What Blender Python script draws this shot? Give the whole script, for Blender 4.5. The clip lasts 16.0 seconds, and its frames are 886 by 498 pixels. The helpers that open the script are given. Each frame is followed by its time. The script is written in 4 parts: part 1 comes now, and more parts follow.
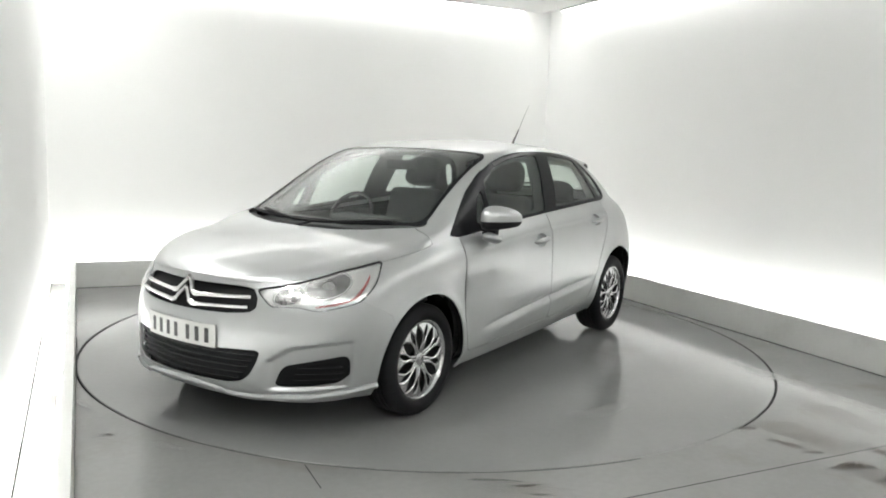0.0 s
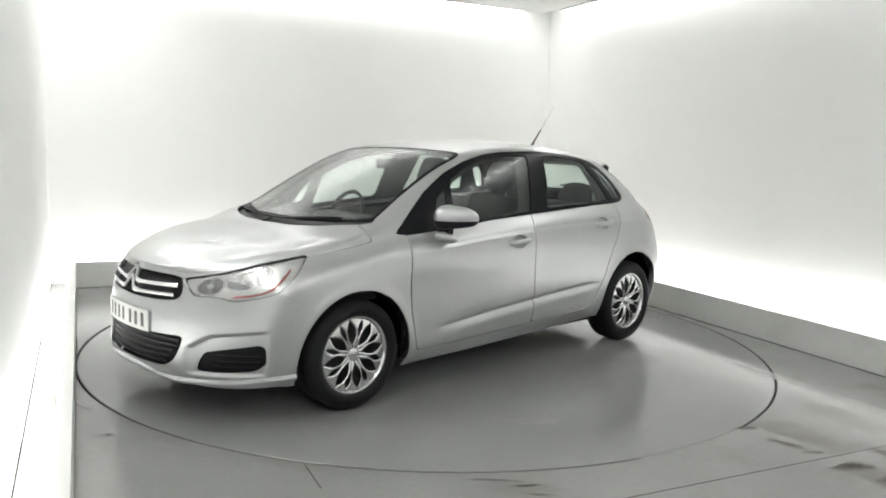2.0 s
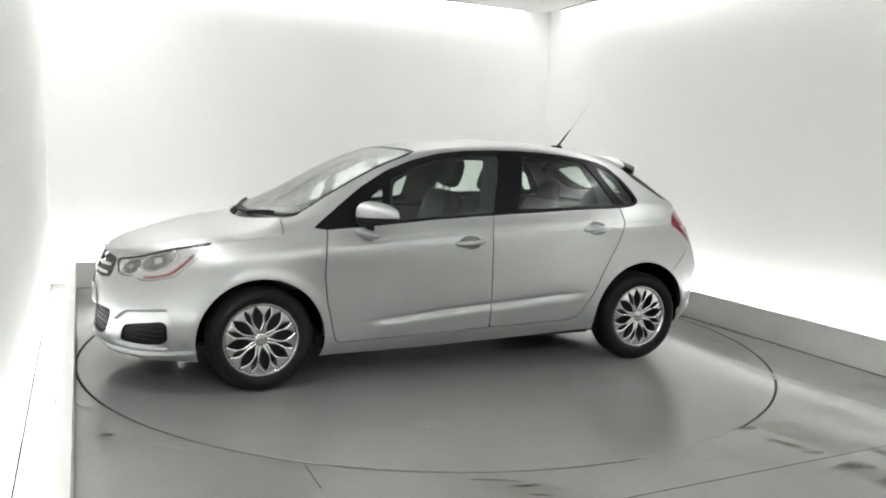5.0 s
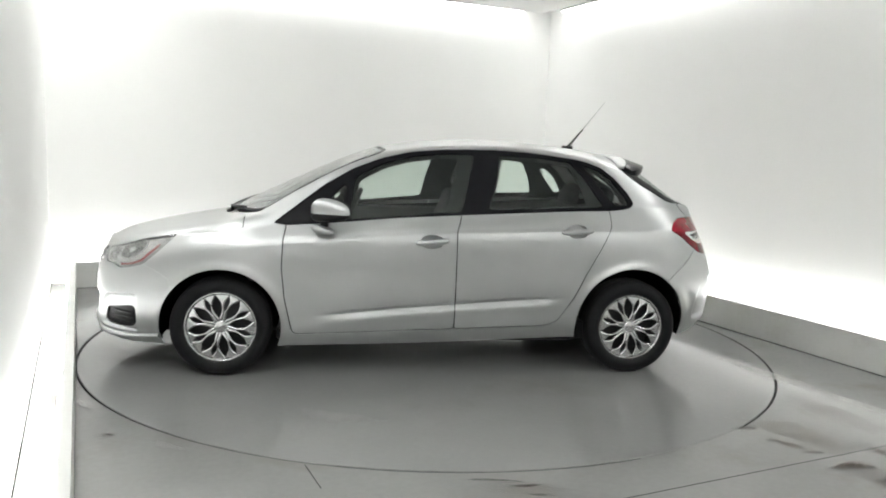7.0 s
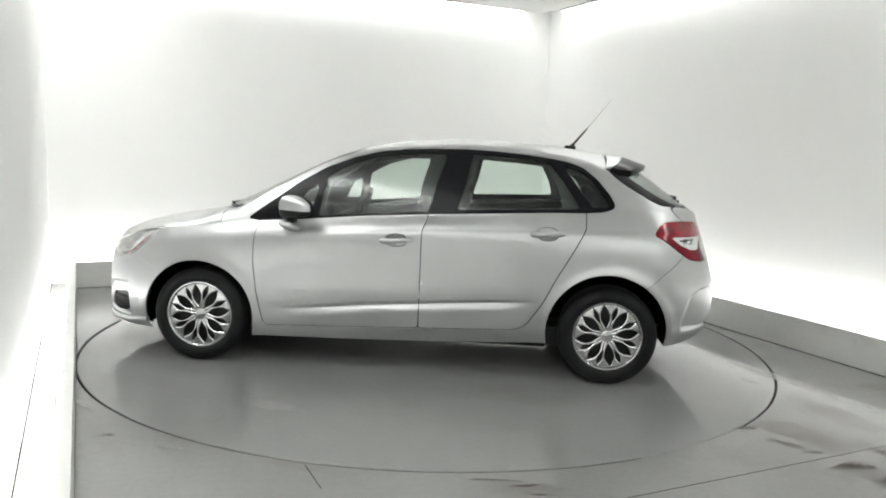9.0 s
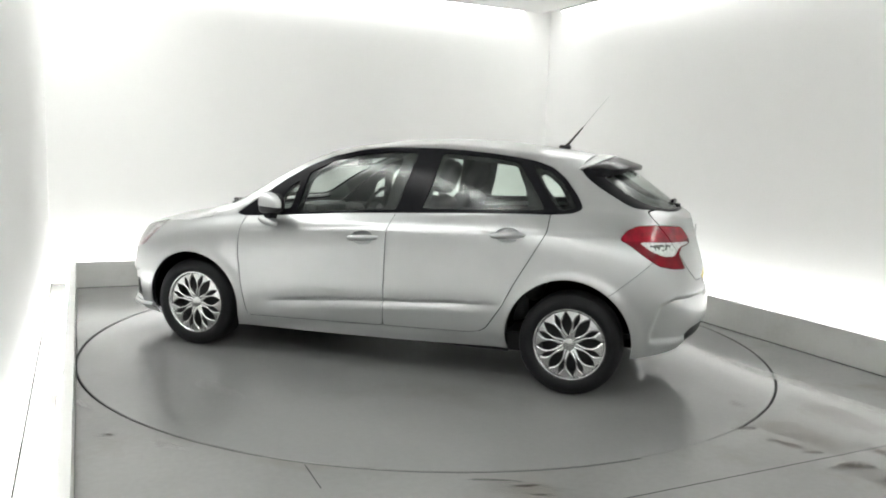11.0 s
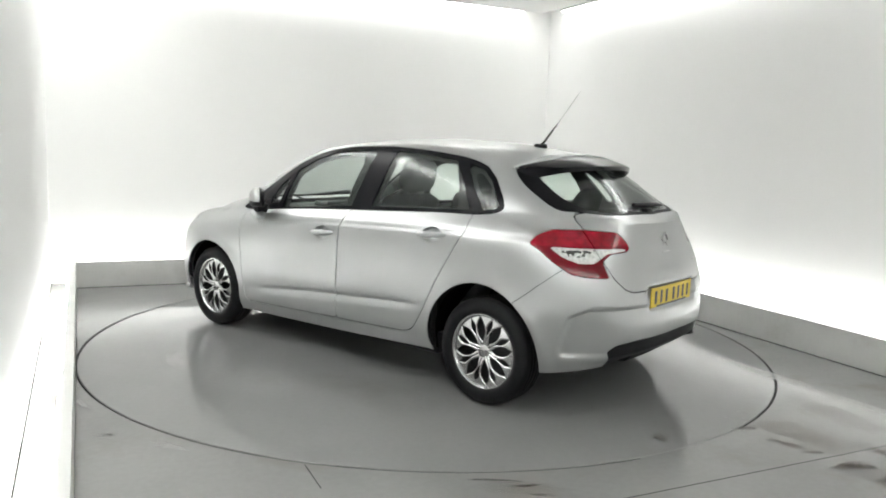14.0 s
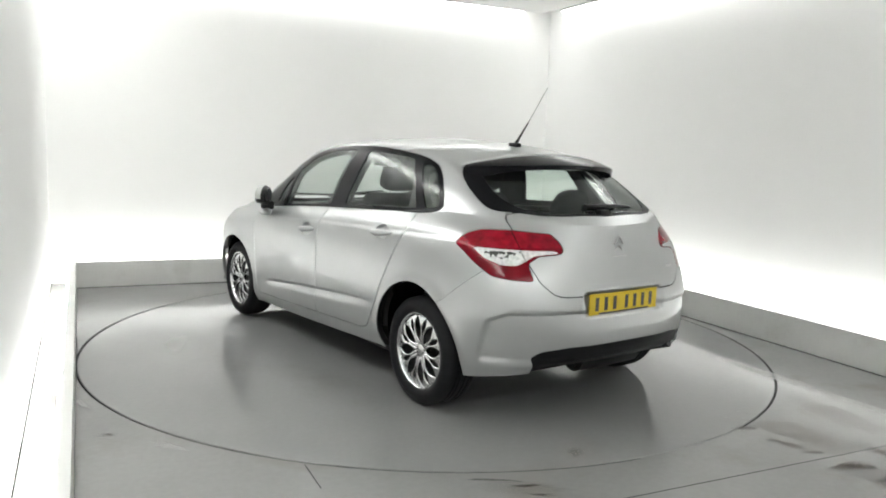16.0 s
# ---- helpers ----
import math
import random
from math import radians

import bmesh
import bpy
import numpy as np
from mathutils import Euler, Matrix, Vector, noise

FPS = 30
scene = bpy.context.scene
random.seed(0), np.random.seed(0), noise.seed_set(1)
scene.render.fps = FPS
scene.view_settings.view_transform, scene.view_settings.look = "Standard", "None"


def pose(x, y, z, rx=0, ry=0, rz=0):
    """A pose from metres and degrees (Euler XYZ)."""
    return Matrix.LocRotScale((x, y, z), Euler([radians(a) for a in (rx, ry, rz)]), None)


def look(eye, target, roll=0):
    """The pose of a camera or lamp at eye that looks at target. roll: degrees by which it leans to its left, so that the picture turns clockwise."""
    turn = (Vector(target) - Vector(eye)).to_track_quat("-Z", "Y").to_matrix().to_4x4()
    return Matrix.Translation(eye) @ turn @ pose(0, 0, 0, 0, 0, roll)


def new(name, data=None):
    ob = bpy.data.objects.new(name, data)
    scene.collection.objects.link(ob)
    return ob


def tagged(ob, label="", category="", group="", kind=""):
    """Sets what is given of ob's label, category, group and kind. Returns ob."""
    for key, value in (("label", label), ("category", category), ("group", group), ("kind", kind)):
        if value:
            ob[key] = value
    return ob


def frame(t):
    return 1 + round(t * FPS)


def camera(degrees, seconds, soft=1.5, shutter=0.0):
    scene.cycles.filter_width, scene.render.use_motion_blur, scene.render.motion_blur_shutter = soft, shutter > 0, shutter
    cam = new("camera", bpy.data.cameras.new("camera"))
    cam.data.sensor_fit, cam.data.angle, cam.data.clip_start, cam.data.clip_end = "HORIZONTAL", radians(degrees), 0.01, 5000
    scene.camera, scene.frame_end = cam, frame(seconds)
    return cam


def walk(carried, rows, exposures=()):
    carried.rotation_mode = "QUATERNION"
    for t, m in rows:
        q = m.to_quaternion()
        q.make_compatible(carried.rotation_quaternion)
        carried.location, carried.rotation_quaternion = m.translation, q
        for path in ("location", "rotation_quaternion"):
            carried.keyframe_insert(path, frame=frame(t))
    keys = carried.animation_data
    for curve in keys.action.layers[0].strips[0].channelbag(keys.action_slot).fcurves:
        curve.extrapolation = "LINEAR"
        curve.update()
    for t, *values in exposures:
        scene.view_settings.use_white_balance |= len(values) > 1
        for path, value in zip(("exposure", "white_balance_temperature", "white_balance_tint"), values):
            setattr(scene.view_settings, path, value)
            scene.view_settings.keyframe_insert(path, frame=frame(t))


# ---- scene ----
from mathutils.bvhtree import BVHTree

cam = camera(60.0, 16.0, soft=1.9)
EYE = Vector((0, -5.680, 1.437))
YAW, PITCH, ROLL = radians(0.804), radians(7.586), 2.058
AHEAD = Vector((math.sin(YAW) * math.cos(PITCH), math.cos(YAW) * math.cos(PITCH), -math.sin(PITCH)))
VIEW = look(EYE, EYE + AHEAD, ROLL)
walk(cam, [(0, VIEW), (16, VIEW)])

# the studio's own axes: a along the back wall, b towards it; the turntable's centre is the origin
ROOM = pose(0, 0, 0, 0, 0, 24.6)
STRIP_LOW, STRIP_HIGH = 16.0, 15.5
scene.view_settings.exposure = 0.08
world = bpy.data.worlds.new("world")
world.use_nodes = True
world.node_tree.nodes["Background"].inputs["Strength"].default_value = 0.0
scene.world = world


# ---- materials ----
def material(name, color, rough=0.5, metal=0.0, vary=0.08, scale=8.0, fine=120.0, bump=0.0, coat=0.0, stain=None, stain_scale=1.2, emit=0.0, rough_vary=0.0, spec=.5):
    """A painted, moulded or worn surface, varied at two scales."""
    m = bpy.data.materials.new(name)
    m.use_nodes = True
    t = m.node_tree
    p = t.nodes["Principled BSDF"]
    p.inputs["Roughness"].default_value = rough
    p.inputs["Metallic"].default_value = metal
    p.inputs["Coat Weight"].default_value = coat
    p.inputs["Coat Roughness"].default_value = 0.10
    p.inputs["Specular IOR Level"].default_value = spec
    where = t.nodes.new("ShaderNodeTexCoord").outputs["Object"]
    big = t.nodes.new("ShaderNodeTexNoise")
    big.inputs["Scale"].default_value, big.inputs["Detail"].default_value = scale, 5
    small = t.nodes.new("ShaderNodeTexNoise")
    small.inputs["Scale"].default_value, small.inputs["Detail"].default_value = fine, 3
    for n in (big, small):
        t.links.new(where, n.inputs["Vector"])
    add = t.nodes.new("ShaderNodeMath")
    add.operation = "MULTIPLY_ADD"
    add.inputs[1].default_value = 0.35
    t.links.new(small.outputs["Fac"], add.inputs[0])
    t.links.new(big.outputs["Fac"], add.inputs[2])
    ramp = t.nodes.new("ShaderNodeMapRange")
    ramp.inputs["From Min"].default_value, ramp.inputs["From Max"].default_value = 0.4, 0.95
    ramp.inputs["To Min"].default_value, ramp.inputs["To Max"].default_value = 1 - vary, 1 + vary
    t.links.new(add.outputs[0], ramp.inputs["Value"])
    mul = t.nodes.new("ShaderNodeMix")
    mul.data_type, mul.blend_type = "RGBA", "MULTIPLY"
    mul.inputs["Factor"].default_value = 1
    mul.inputs["A"].default_value = (*color, 1)
    grey = t.nodes.new("ShaderNodeCombineColor")
    for k in range(3):
        t.links.new(ramp.outputs["Result"], grey.inputs[k])
    t.links.new(grey.outputs["Color"], mul.inputs["B"])
    out = mul.outputs["Result"]
    if stain:
        spots = t.nodes.new("ShaderNodeTexNoise")
        spots.inputs["Scale"].default_value, spots.inputs["Detail"].default_value = stain_scale, 7
        spots.inputs["Roughness"].default_value = 0.62
        t.links.new(where, spots.inputs["Vector"])
        r = t.nodes.new("ShaderNodeMapRange")
        r.inputs["From Min"].default_value, r.inputs["From Max"].default_value = 0.56, 0.74
        r.inputs["To Max"].default_value = 0.55
        t.links.new(spots.outputs["Fac"], r.inputs["Value"])
        mix = t.nodes.new("ShaderNodeMix")
        mix.data_type = "RGBA"
        mix.inputs["B"].default_value = (*stain, 1)
        t.links.new(r.outputs["Result"], mix.inputs["Factor"])
        t.links.new(out, mix.inputs["A"])
        out = mix.outputs["Result"]
    t.links.new(out, p.inputs["Base Color"])
    if rough_vary:
        rr = t.nodes.new("ShaderNodeMapRange")
        rr.inputs["From Min"].default_value, rr.inputs["From Max"].default_value = 0.3, 0.7
        rr.inputs["To Min"].default_value, rr.inputs["To Max"].default_value = rough - rough_vary, rough + rough_vary
        t.links.new(big.outputs["Fac"], rr.inputs["Value"])
        t.links.new(rr.outputs["Result"], p.inputs["Roughness"])
    if bump:
        b = t.nodes.new("ShaderNodeBump")
        b.inputs["Strength"].default_value, b.inputs["Distance"].default_value = bump, 0.004
        t.links.new(add.outputs[0], b.inputs["Height"])
        t.links.new(b.outputs["Normal"], p.inputs["Normal"])
    if emit:
        p.inputs["Emission Color"].default_value = (0.985, 1.0, 0.975, 1)
        p.inputs["Emission Strength"].default_value = emit
    return m


def glass(name, tint, gloss=0.02):
    """Clear or tinted pane: straight through, with a Fresnel gloss."""
    m = bpy.data.materials.new(name)
    m.use_nodes = True
    t = m.node_tree
    t.nodes.remove(t.nodes["Principled BSDF"])
    clear, shine = t.nodes.new("ShaderNodeBsdfTransparent"), t.nodes.new("ShaderNodeBsdfGlossy")
    clear.inputs["Color"].default_value = (*tint, 1)
    shine.inputs["Roughness"].default_value = gloss
    f, mix = t.nodes.new("ShaderNodeLayerWeight"), t.nodes.new("ShaderNodeMixShader")
    f.inputs["Blend"].default_value = 0.5
    steep, fac = t.nodes.new("ShaderNodeMath"), t.nodes.new("ShaderNodeMath")
    steep.operation, fac.operation = "POWER", "MULTIPLY_ADD"
    steep.inputs[1].default_value, fac.inputs[1].default_value, fac.inputs[2].default_value = 5, 0.8, 0.035
    t.links.new(f.outputs["Facing"], steep.inputs[0])
    t.links.new(steep.outputs[0], fac.inputs[0])
    t.links.new(fac.outputs[0], mix.inputs["Fac"])
    t.links.new(clear.outputs["BSDF"], mix.inputs[1])
    t.links.new(shine.outputs["BSDF"], mix.inputs[2])
    t.links.new(mix.outputs["Shader"], t.nodes["Material Output"].inputs["Surface"])
    return m


def film(name, color, scale=9.0, amount=0.5):
    """A patchy film of dirt, thick in its middle, that thins out to the bare floor."""
    m = material(name, color, .24, vary=.3, scale=20, fine=120)
    t = m.node_tree
    tex = t.nodes["Texture Coordinate"]
    spots, r = t.nodes.new("ShaderNodeTexNoise"), t.nodes.new("ShaderNodeMapRange")
    spots.inputs["Scale"].default_value, spots.inputs["Detail"].default_value, spots.inputs["Roughness"].default_value = scale, 6, .68
    t.links.new(tex.outputs["Object"], spots.inputs["Vector"])
    middle, flat, far, sum_up = t.nodes.new("ShaderNodeVectorMath"), t.nodes.new("ShaderNodeVectorMath"), t.nodes.new("ShaderNodeVectorMath"), t.nodes.new("ShaderNodeMath")
    middle.operation, flat.operation, far.operation, sum_up.operation = "SUBTRACT", "MULTIPLY", "LENGTH", "MULTIPLY_ADD"
    middle.inputs[1].default_value, flat.inputs[1].default_value = (.5, .5, .5), (2, 2, 0)
    t.links.new(tex.outputs["Generated"], middle.inputs[0])
    t.links.new(middle.outputs["Vector"], flat.inputs[0])
    t.links.new(flat.outputs["Vector"], far.inputs[0])
    t.links.new(far.outputs["Value"], sum_up.inputs[0])
    sum_up.inputs[1].default_value = -.46
    t.links.new(spots.outputs["Fac"], sum_up.inputs[2])
    r.inputs["From Min"].default_value, r.inputs["From Max"].default_value, r.inputs["To Max"].default_value = .10, .46, amount
    t.links.new(sum_up.outputs[0], r.inputs["Value"])
    clear, mix = t.nodes.new("ShaderNodeBsdfTransparent"), t.nodes.new("ShaderNodeMixShader")
    t.links.new(r.outputs["Result"], mix.inputs["Fac"])
    t.links.new(clear.outputs["BSDF"], mix.inputs[1])
    t.links.new(t.nodes["Principled BSDF"].outputs["BSDF"], mix.inputs[2])
    t.links.new(mix.outputs["Shader"], t.nodes["Material Output"].inputs["Surface"])
    return m


DOOR = material("fill_wall_paint", (.62, .62, .61), .6, vary=.05, scale=2, fine=60)
WALL = material("white_wall_paint", (.93, .928, .918), .75, vary=.02, scale=.7, fine=60, bump=.05)
KERB = material("kerb_board_paint", (.68, .68, .665), .5, vary=.05, scale=2.5, fine=40, bump=.05, stain=(.50, .49, .46), stain_scale=3)
CEIL = material("white_ceiling_board", (.93, .93, .92), .8, vary=.02, scale=1, fine=50)
FLOOR = material("grey_resin_floor", (.238, .24, .234), .16, vary=.12, scale=1.1, fine=30, bump=.03, stain=(.175, .16, .135), stain_scale=1.7, rough_vary=.05)
DISC = material("grey_resin_turntable", (.24, .243, .239), .11, vary=.07, scale=1.0, fine=30, bump=.02, stain=(.20, .195, .185), stain_scale=1.1, rough_vary=.04)
GAP = material("dark_joint", (.014, .014, .014), .9, vary=.2, spec=.04)
DIRT = film("brown_grime", (.095, .062, .04), 9, .9)
STRIP_A = material("lit_kerb_strip", (.9, .9, .9), .4, vary=0, emit=STRIP_LOW)
STRIP = material("lit_diffuser", (.9, .9, .9), .5, vary=0, emit=STRIP_HIGH)
BATTEN = material("white_batten", (.75, .75, .75), .4, vary=.03)

PAINT = material("silver_car_paint", (.462, .471, .474), .355, .72, vary=.05, scale=3, fine=700, coat=.38)
BLACK = material("black_plastic", (.009, .009, .010), .45, vary=.15, scale=20, fine=300, bump=.05, spec=.25)
# near-black, so the shade inside the wheel arches is put into the colour
WELL = material("near_black_liner", (.004, .004, .004), .95, vary=.2, spec=.03)
FRIT = material("black_glass_border", (.008, .008, .009), .4, vary=.1, spec=.08)
GLOSS = material("gloss_black_trim", (.010, .010, .012), .22, vary=.1, spec=.12)
RUBBER = material("tyre_rubber", (.011, .011, .012), .62, vary=.2, scale=12, fine=200, bump=.15, spec=.2)
COVER = material("silver_wheel_cover", (.52, .52, .525), .22, .95, vary=.06, scale=20, fine=300)
DARKMETAL = material("dark_wheel_steel", (.008, .008, .009), .6, .0, vary=.2)
CHROME = material("chrome", (.66, .66, .66), .14, 1.0, vary=.04)
REFLECTOR = material("faceted_chrome", (.33, .33, .33), .16, .9, vary=.75, scale=45, fine=120, bump=.8)
FABRIC = material("charcoal_seat_fabric", (.035, .036, .038), .85, vary=.2, scale=30, fine=500, bump=.2)
DASH = material("dark_grey_soft_plastic", (.045, .046, .046), .6, vary=.12, scale=10, fine=400, bump=.1)
PILLAR = material("charcoal_pillar_plastic", (.022, .022, .023), .7, vary=.12, scale=10, fine=400, bump=.1, spec=.3)
LINING = material("grey_headlining", (.28, .28, .27), .9, vary=.06, scale=10, fine=300)
RED = material("red_lamp_plastic", (.18, .002, .009), .12, vary=.35, scale=16, fine=250, coat=.08, spec=.3)
# lighter copy of the red: light from above, put into the colour
RED_LIT = material("lit_red_lamp_plastic", (.27, .004, .015), .12, vary=.45, scale=22, fine=250, coat=.12, spec=.35)
DARKLENS = material("dark_reversing_reflector", (.12, .12, .115), .25, .5, vary=.6, scale=38, fine=120, bump=.8)
LAMPBED = material("faceted_lamp_reflector", (.74, .74, .74), .2, .7, vary=.2, scale=30, fine=160, bump=.3)
WHITELENS = material("white_lamp_lens", (.70, .70, .69), .22, .0, vary=.3, scale=55, fine=140, bump=.6, coat=.5)
BADGE = material("dull_badge_metal", (.52, .52, .52), .35, .8, vary=.05)
SCUFF = film("pale_scuff", (.55, .55, .53), 14, .30)
WEAR = film("faint_brown_wear", (.15, .105, .07), 6, .30)
AMBER = material("red_brown_signal_strip", (.20, .030, .030), .2, vary=.1, coat=.4)
PLATE_W = material("white_number_plate", (.64, .64, .62), .4, vary=.05)
PLATE_Y = material("yellow_number_plate", (.66, .48, .015), .45, vary=.03)
INK = material("plate_ink", (.05, .05, .05), .5, vary=.1)
WINDOW = glass("window_glass", (.90, .935, .915), .16)
SCREEN = glass("windscreen_glass", (.95, .97, .96), .24)
LENS = glass("lamp_lens", (.98, .98, .98))
MIRROR = material("mirror_glass", (.85, .87, .87), .02, 1.0, vary=0)


# ---- building blocks ----
def mesh_ob(name, verts, faces, mat, parent=None, label="", normals=None, smooth=True):
    me = bpy.data.meshes.new(name)
    me.from_pydata([tuple(v) for v in verts], [], [tuple(int(i) for i in f) for f in faces])
    me.materials.append(mat)
    if smooth:
        me.polygons.foreach_set("use_smooth", [True] * len(me.polygons))
    if normals is not None:
        me.normals_split_custom_set_from_vertices([tuple(n) for n in normals])
    me.update()
    ob = new(name, me)
    ob.parent = parent
    return tagged(ob, label)


def part(name, bm, mat, parent=None, label="", smooth=False):
    me = bpy.data.meshes.new(name)
    bmesh.ops.recalc_face_normals(bm, faces=bm.faces)
    bm.to_mesh(me)
    bm.free()
    me.materials.append(mat)
    if smooth:
        me.polygons.foreach_set("use_smooth", [True] * len(me.polygons))
        me.set_sharp_from_angle(angle=radians(42))
    ob = new(name, me)
    ob.parent = parent
    return tagged(ob, label)


def box_bm(x0, x1, y0, y1, z0, z1, bevel=0.0, m=None, bm=None, segments=2):
    own = bmesh.new()
    bmesh.ops.create_cube(own, size=1, matrix=Matrix.Translation(((x0 + x1) / 2, (y0 + y1) / 2, (z0 + z1) / 2)) @ Matrix.Diagonal((x1 - x0, y1 - y0, z1 - z0, 1)))
    if bevel:
        bmesh.ops.bevel(own, geom=own.edges[:], offset=bevel, segments=segments, affect="EDGES", profile=.6)
    if m is not None:
        own.transform(m)
    if bm is None:
        return own
    tmp = bpy.data.meshes.new("tmp")
    own.to_mesh(tmp)
    own.free()
    bm.from_mesh(tmp)
    bpy.data.meshes.remove(tmp)
    return bm


def lathe_bm(profile, steps=48, m=None, bm=None, closed=False):
    """Turns (radius, height) pairs round the y axis."""
    bm = bm or bmesh.new()
    rings = []
    for r, h in profile:
        rings.append([bm.verts.new((r * math.cos(2 * math.pi * k / steps), h, r * math.sin(2 * math.pi * k / steps))) for k in range(steps)])
    pairs = list(zip(rings, rings[1:])) + ([(rings[-1], rings[0])] if closed else [])
    for a, b in pairs:
        for k in range(steps):
            bm.faces.new((a[k], a[(k + 1) % steps], b[(k + 1) % steps], b[k]))
    if m is not None:
        bm.transform(m)
    return bm


def tube_bm(path, radius, sides=8, bm=None, closed=False, flat=1.0):
    """A rod along points; radius is a number or one for each point."""
    bm = bm or bmesh.new()
    path = [Vector(p) for p in path]
    n = len(path)
    rings = []
    for i, p in enumerate(path):
        a = path[(i - 1) % n] if closed or i else p
        b = path[(i + 1) % n] if closed or i < n - 1 else p
        d = (b - a).normalized()
        u = d.cross(Vector((0, 1, 0)) if abs(d.y) < .9 else Vector((1, 0, 0))).normalized()
        w = d.cross(u)
        r = float(radius[i] if isinstance(radius, (list, tuple)) else radius)
        rings.append([bm.verts.new(p + r * (math.cos(2 * math.pi * k / sides) * u + flat * math.sin(2 * math.pi * k / sides) * w)) for k in range(sides)])
    for i in range(n if closed else n - 1):
        a, b = rings[i], rings[(i + 1) % n]
        for k in range(sides):
            bm.faces.new((a[k], a[(k + 1) % sides], b[(k + 1) % sides], b[k]))
    if not closed:
        bm.faces.new(rings[0][::-1])
        bm.faces.new(rings[-1])
    return bm


# ---- the studio ----
def room_box(name, a0, a1, b0, b1, z0, z1, mat, label, category, bevel=0.0, kind="structure"):
    ob = part(name, box_bm(a0, a1, b0, b1, z0, z1, bevel), mat)
    ob.matrix_world = ROOM
    return tagged(ob, label, category, kind=kind)


LEFT, RIGHT, BACK, FRONT = -2.645, 2.83, 2.965, -6.4
K_LEFT, K_RIGHT, K_BACK = -2.42, 2.53, 2.69
R_DISC, JOINT_B = 2.415, -2.74
room_box("wall_left", LEFT - .15, LEFT, FRONT, BACK, -.05, 3.45, WALL, "smooth white painted studio wall lit from below", "wall")
room_box("wall_right", RIGHT, RIGHT + .15, FRONT, BACK, -.05, 3.45, WALL, "smooth white painted studio wall lit from below", "wall")
room_box("wall_back", LEFT - .15, RIGHT + .15, BACK, BACK + .15, -.05, 3.45, WALL, "smooth white painted studio wall with glowing edges", "wall")
# front wall is unseen, added to close the room; its tone tunes the fill
room_box("wall_front", LEFT - .15, RIGHT + .15, FRONT - .15, FRONT, -.05, 3.45, DOOR, "plain pale wall added unseen behind the camera", "wall")
room_box("ceiling", LEFT - .15, RIGHT + .15, FRONT - .15, BACK + .15, 3.45, 3.6, CEIL, "plain white ceiling above the hung panel", "ceiling")
room_box("ceiling_panel", K_LEFT, K_RIGHT, FRONT + .50, K_BACK, 3.01, 3.06, CEIL, "white hung ceiling panel with a light gap round it", "ceiling", .004)
room_box("kerb_left", K_LEFT - .046, K_LEFT, FRONT + .26, K_BACK + .03, 0, .245, KERB, "low white board hiding a light strip", "kerb", .003)
room_box("kerb_right", K_RIGHT, K_RIGHT + .03, FRONT + .26, K_BACK + .03, 0, .245, KERB, "low grey-white board hiding a light strip", "kerb", .003)
room_box("kerb_back", K_LEFT, K_RIGHT, K_BACK, K_BACK + .03, 0, .245, KERB, "low white board hiding a light strip", "kerb", .003)
room_box("kerb_seam_back", K_LEFT, K_RIGHT, K_BACK - .003, K_BACK, 0, .004, GAP, "dark seam at the foot of the board", "seam")
room_box("kerb_seam_right", K_RIGHT - .003, K_RIGHT, FRONT + .3, K_BACK - .006, 0, .004, GAP, "dark seam at the foot of the board", "seam")
room_box("trough_seam", LEFT, LEFT + .007, -2.6, BACK, 0, .004, GAP, "dark seam between floor and wall", "seam")
room_box("floor_apron", LEFT, RIGHT, FRONT, JOINT_B - .006, -.2, 0, FLOOR, "grey resin floor slab with brown stains", "floor")
room_box("floor_pit", LEFT, RIGHT, JOINT_B - .006, BACK, -.2, -.05, GAP, "dark pit under the turntable gap", "floor")


def floor_ring():
    """The floor round the turntable, from the round gap out to the walls."""
    bm, n = bmesh.new(), 192
    rings = []
    corners = [math.atan2(b, a) for a in (LEFT, RIGHT) for b in (JOINT_B, BACK)]
    angles = sorted([2 * math.pi * k / n - math.pi for k in range(n)] + corners)
    for w in angles:
        c, s = math.cos(w), math.sin(w)
        far = min((RIGHT if c > 0 else LEFT) / c if abs(c) > 1e-6 else 99, (BACK if s > 0 else JOINT_B) / s if abs(s) > 1e-6 else 99)
        r = R_DISC + .0145
        rings.append([bm.verts.new((r * c, r * s, -.04)), bm.verts.new((r * c, r * s, 0)), bm.verts.new((far * c, far * s, 0))])
    for p, q in zip(rings, rings[1:] + rings[:1]):
        bm.faces.new((p[0], q[0], q[1], p[1]))
        bm.faces.new((p[1], q[1], q[2], p[2]))
    ob = part("floor", bm, FLOOR)
    ob.matrix_world = ROOM
    tagged(ob, "glossy grey resin floor with worn patches", "floor", kind="structure")


floor_ring()
turntable = part("turntable", lathe_bm([(.001, 0), (1.2, 0), (R_DISC - .004, 0), (R_DISC, -.003), (R_DISC, -.04)], 192, pose(0, 0, 0, 90)), DISC)
tagged(turntable, "round grey resin turntable flush with the floor", "turntable")


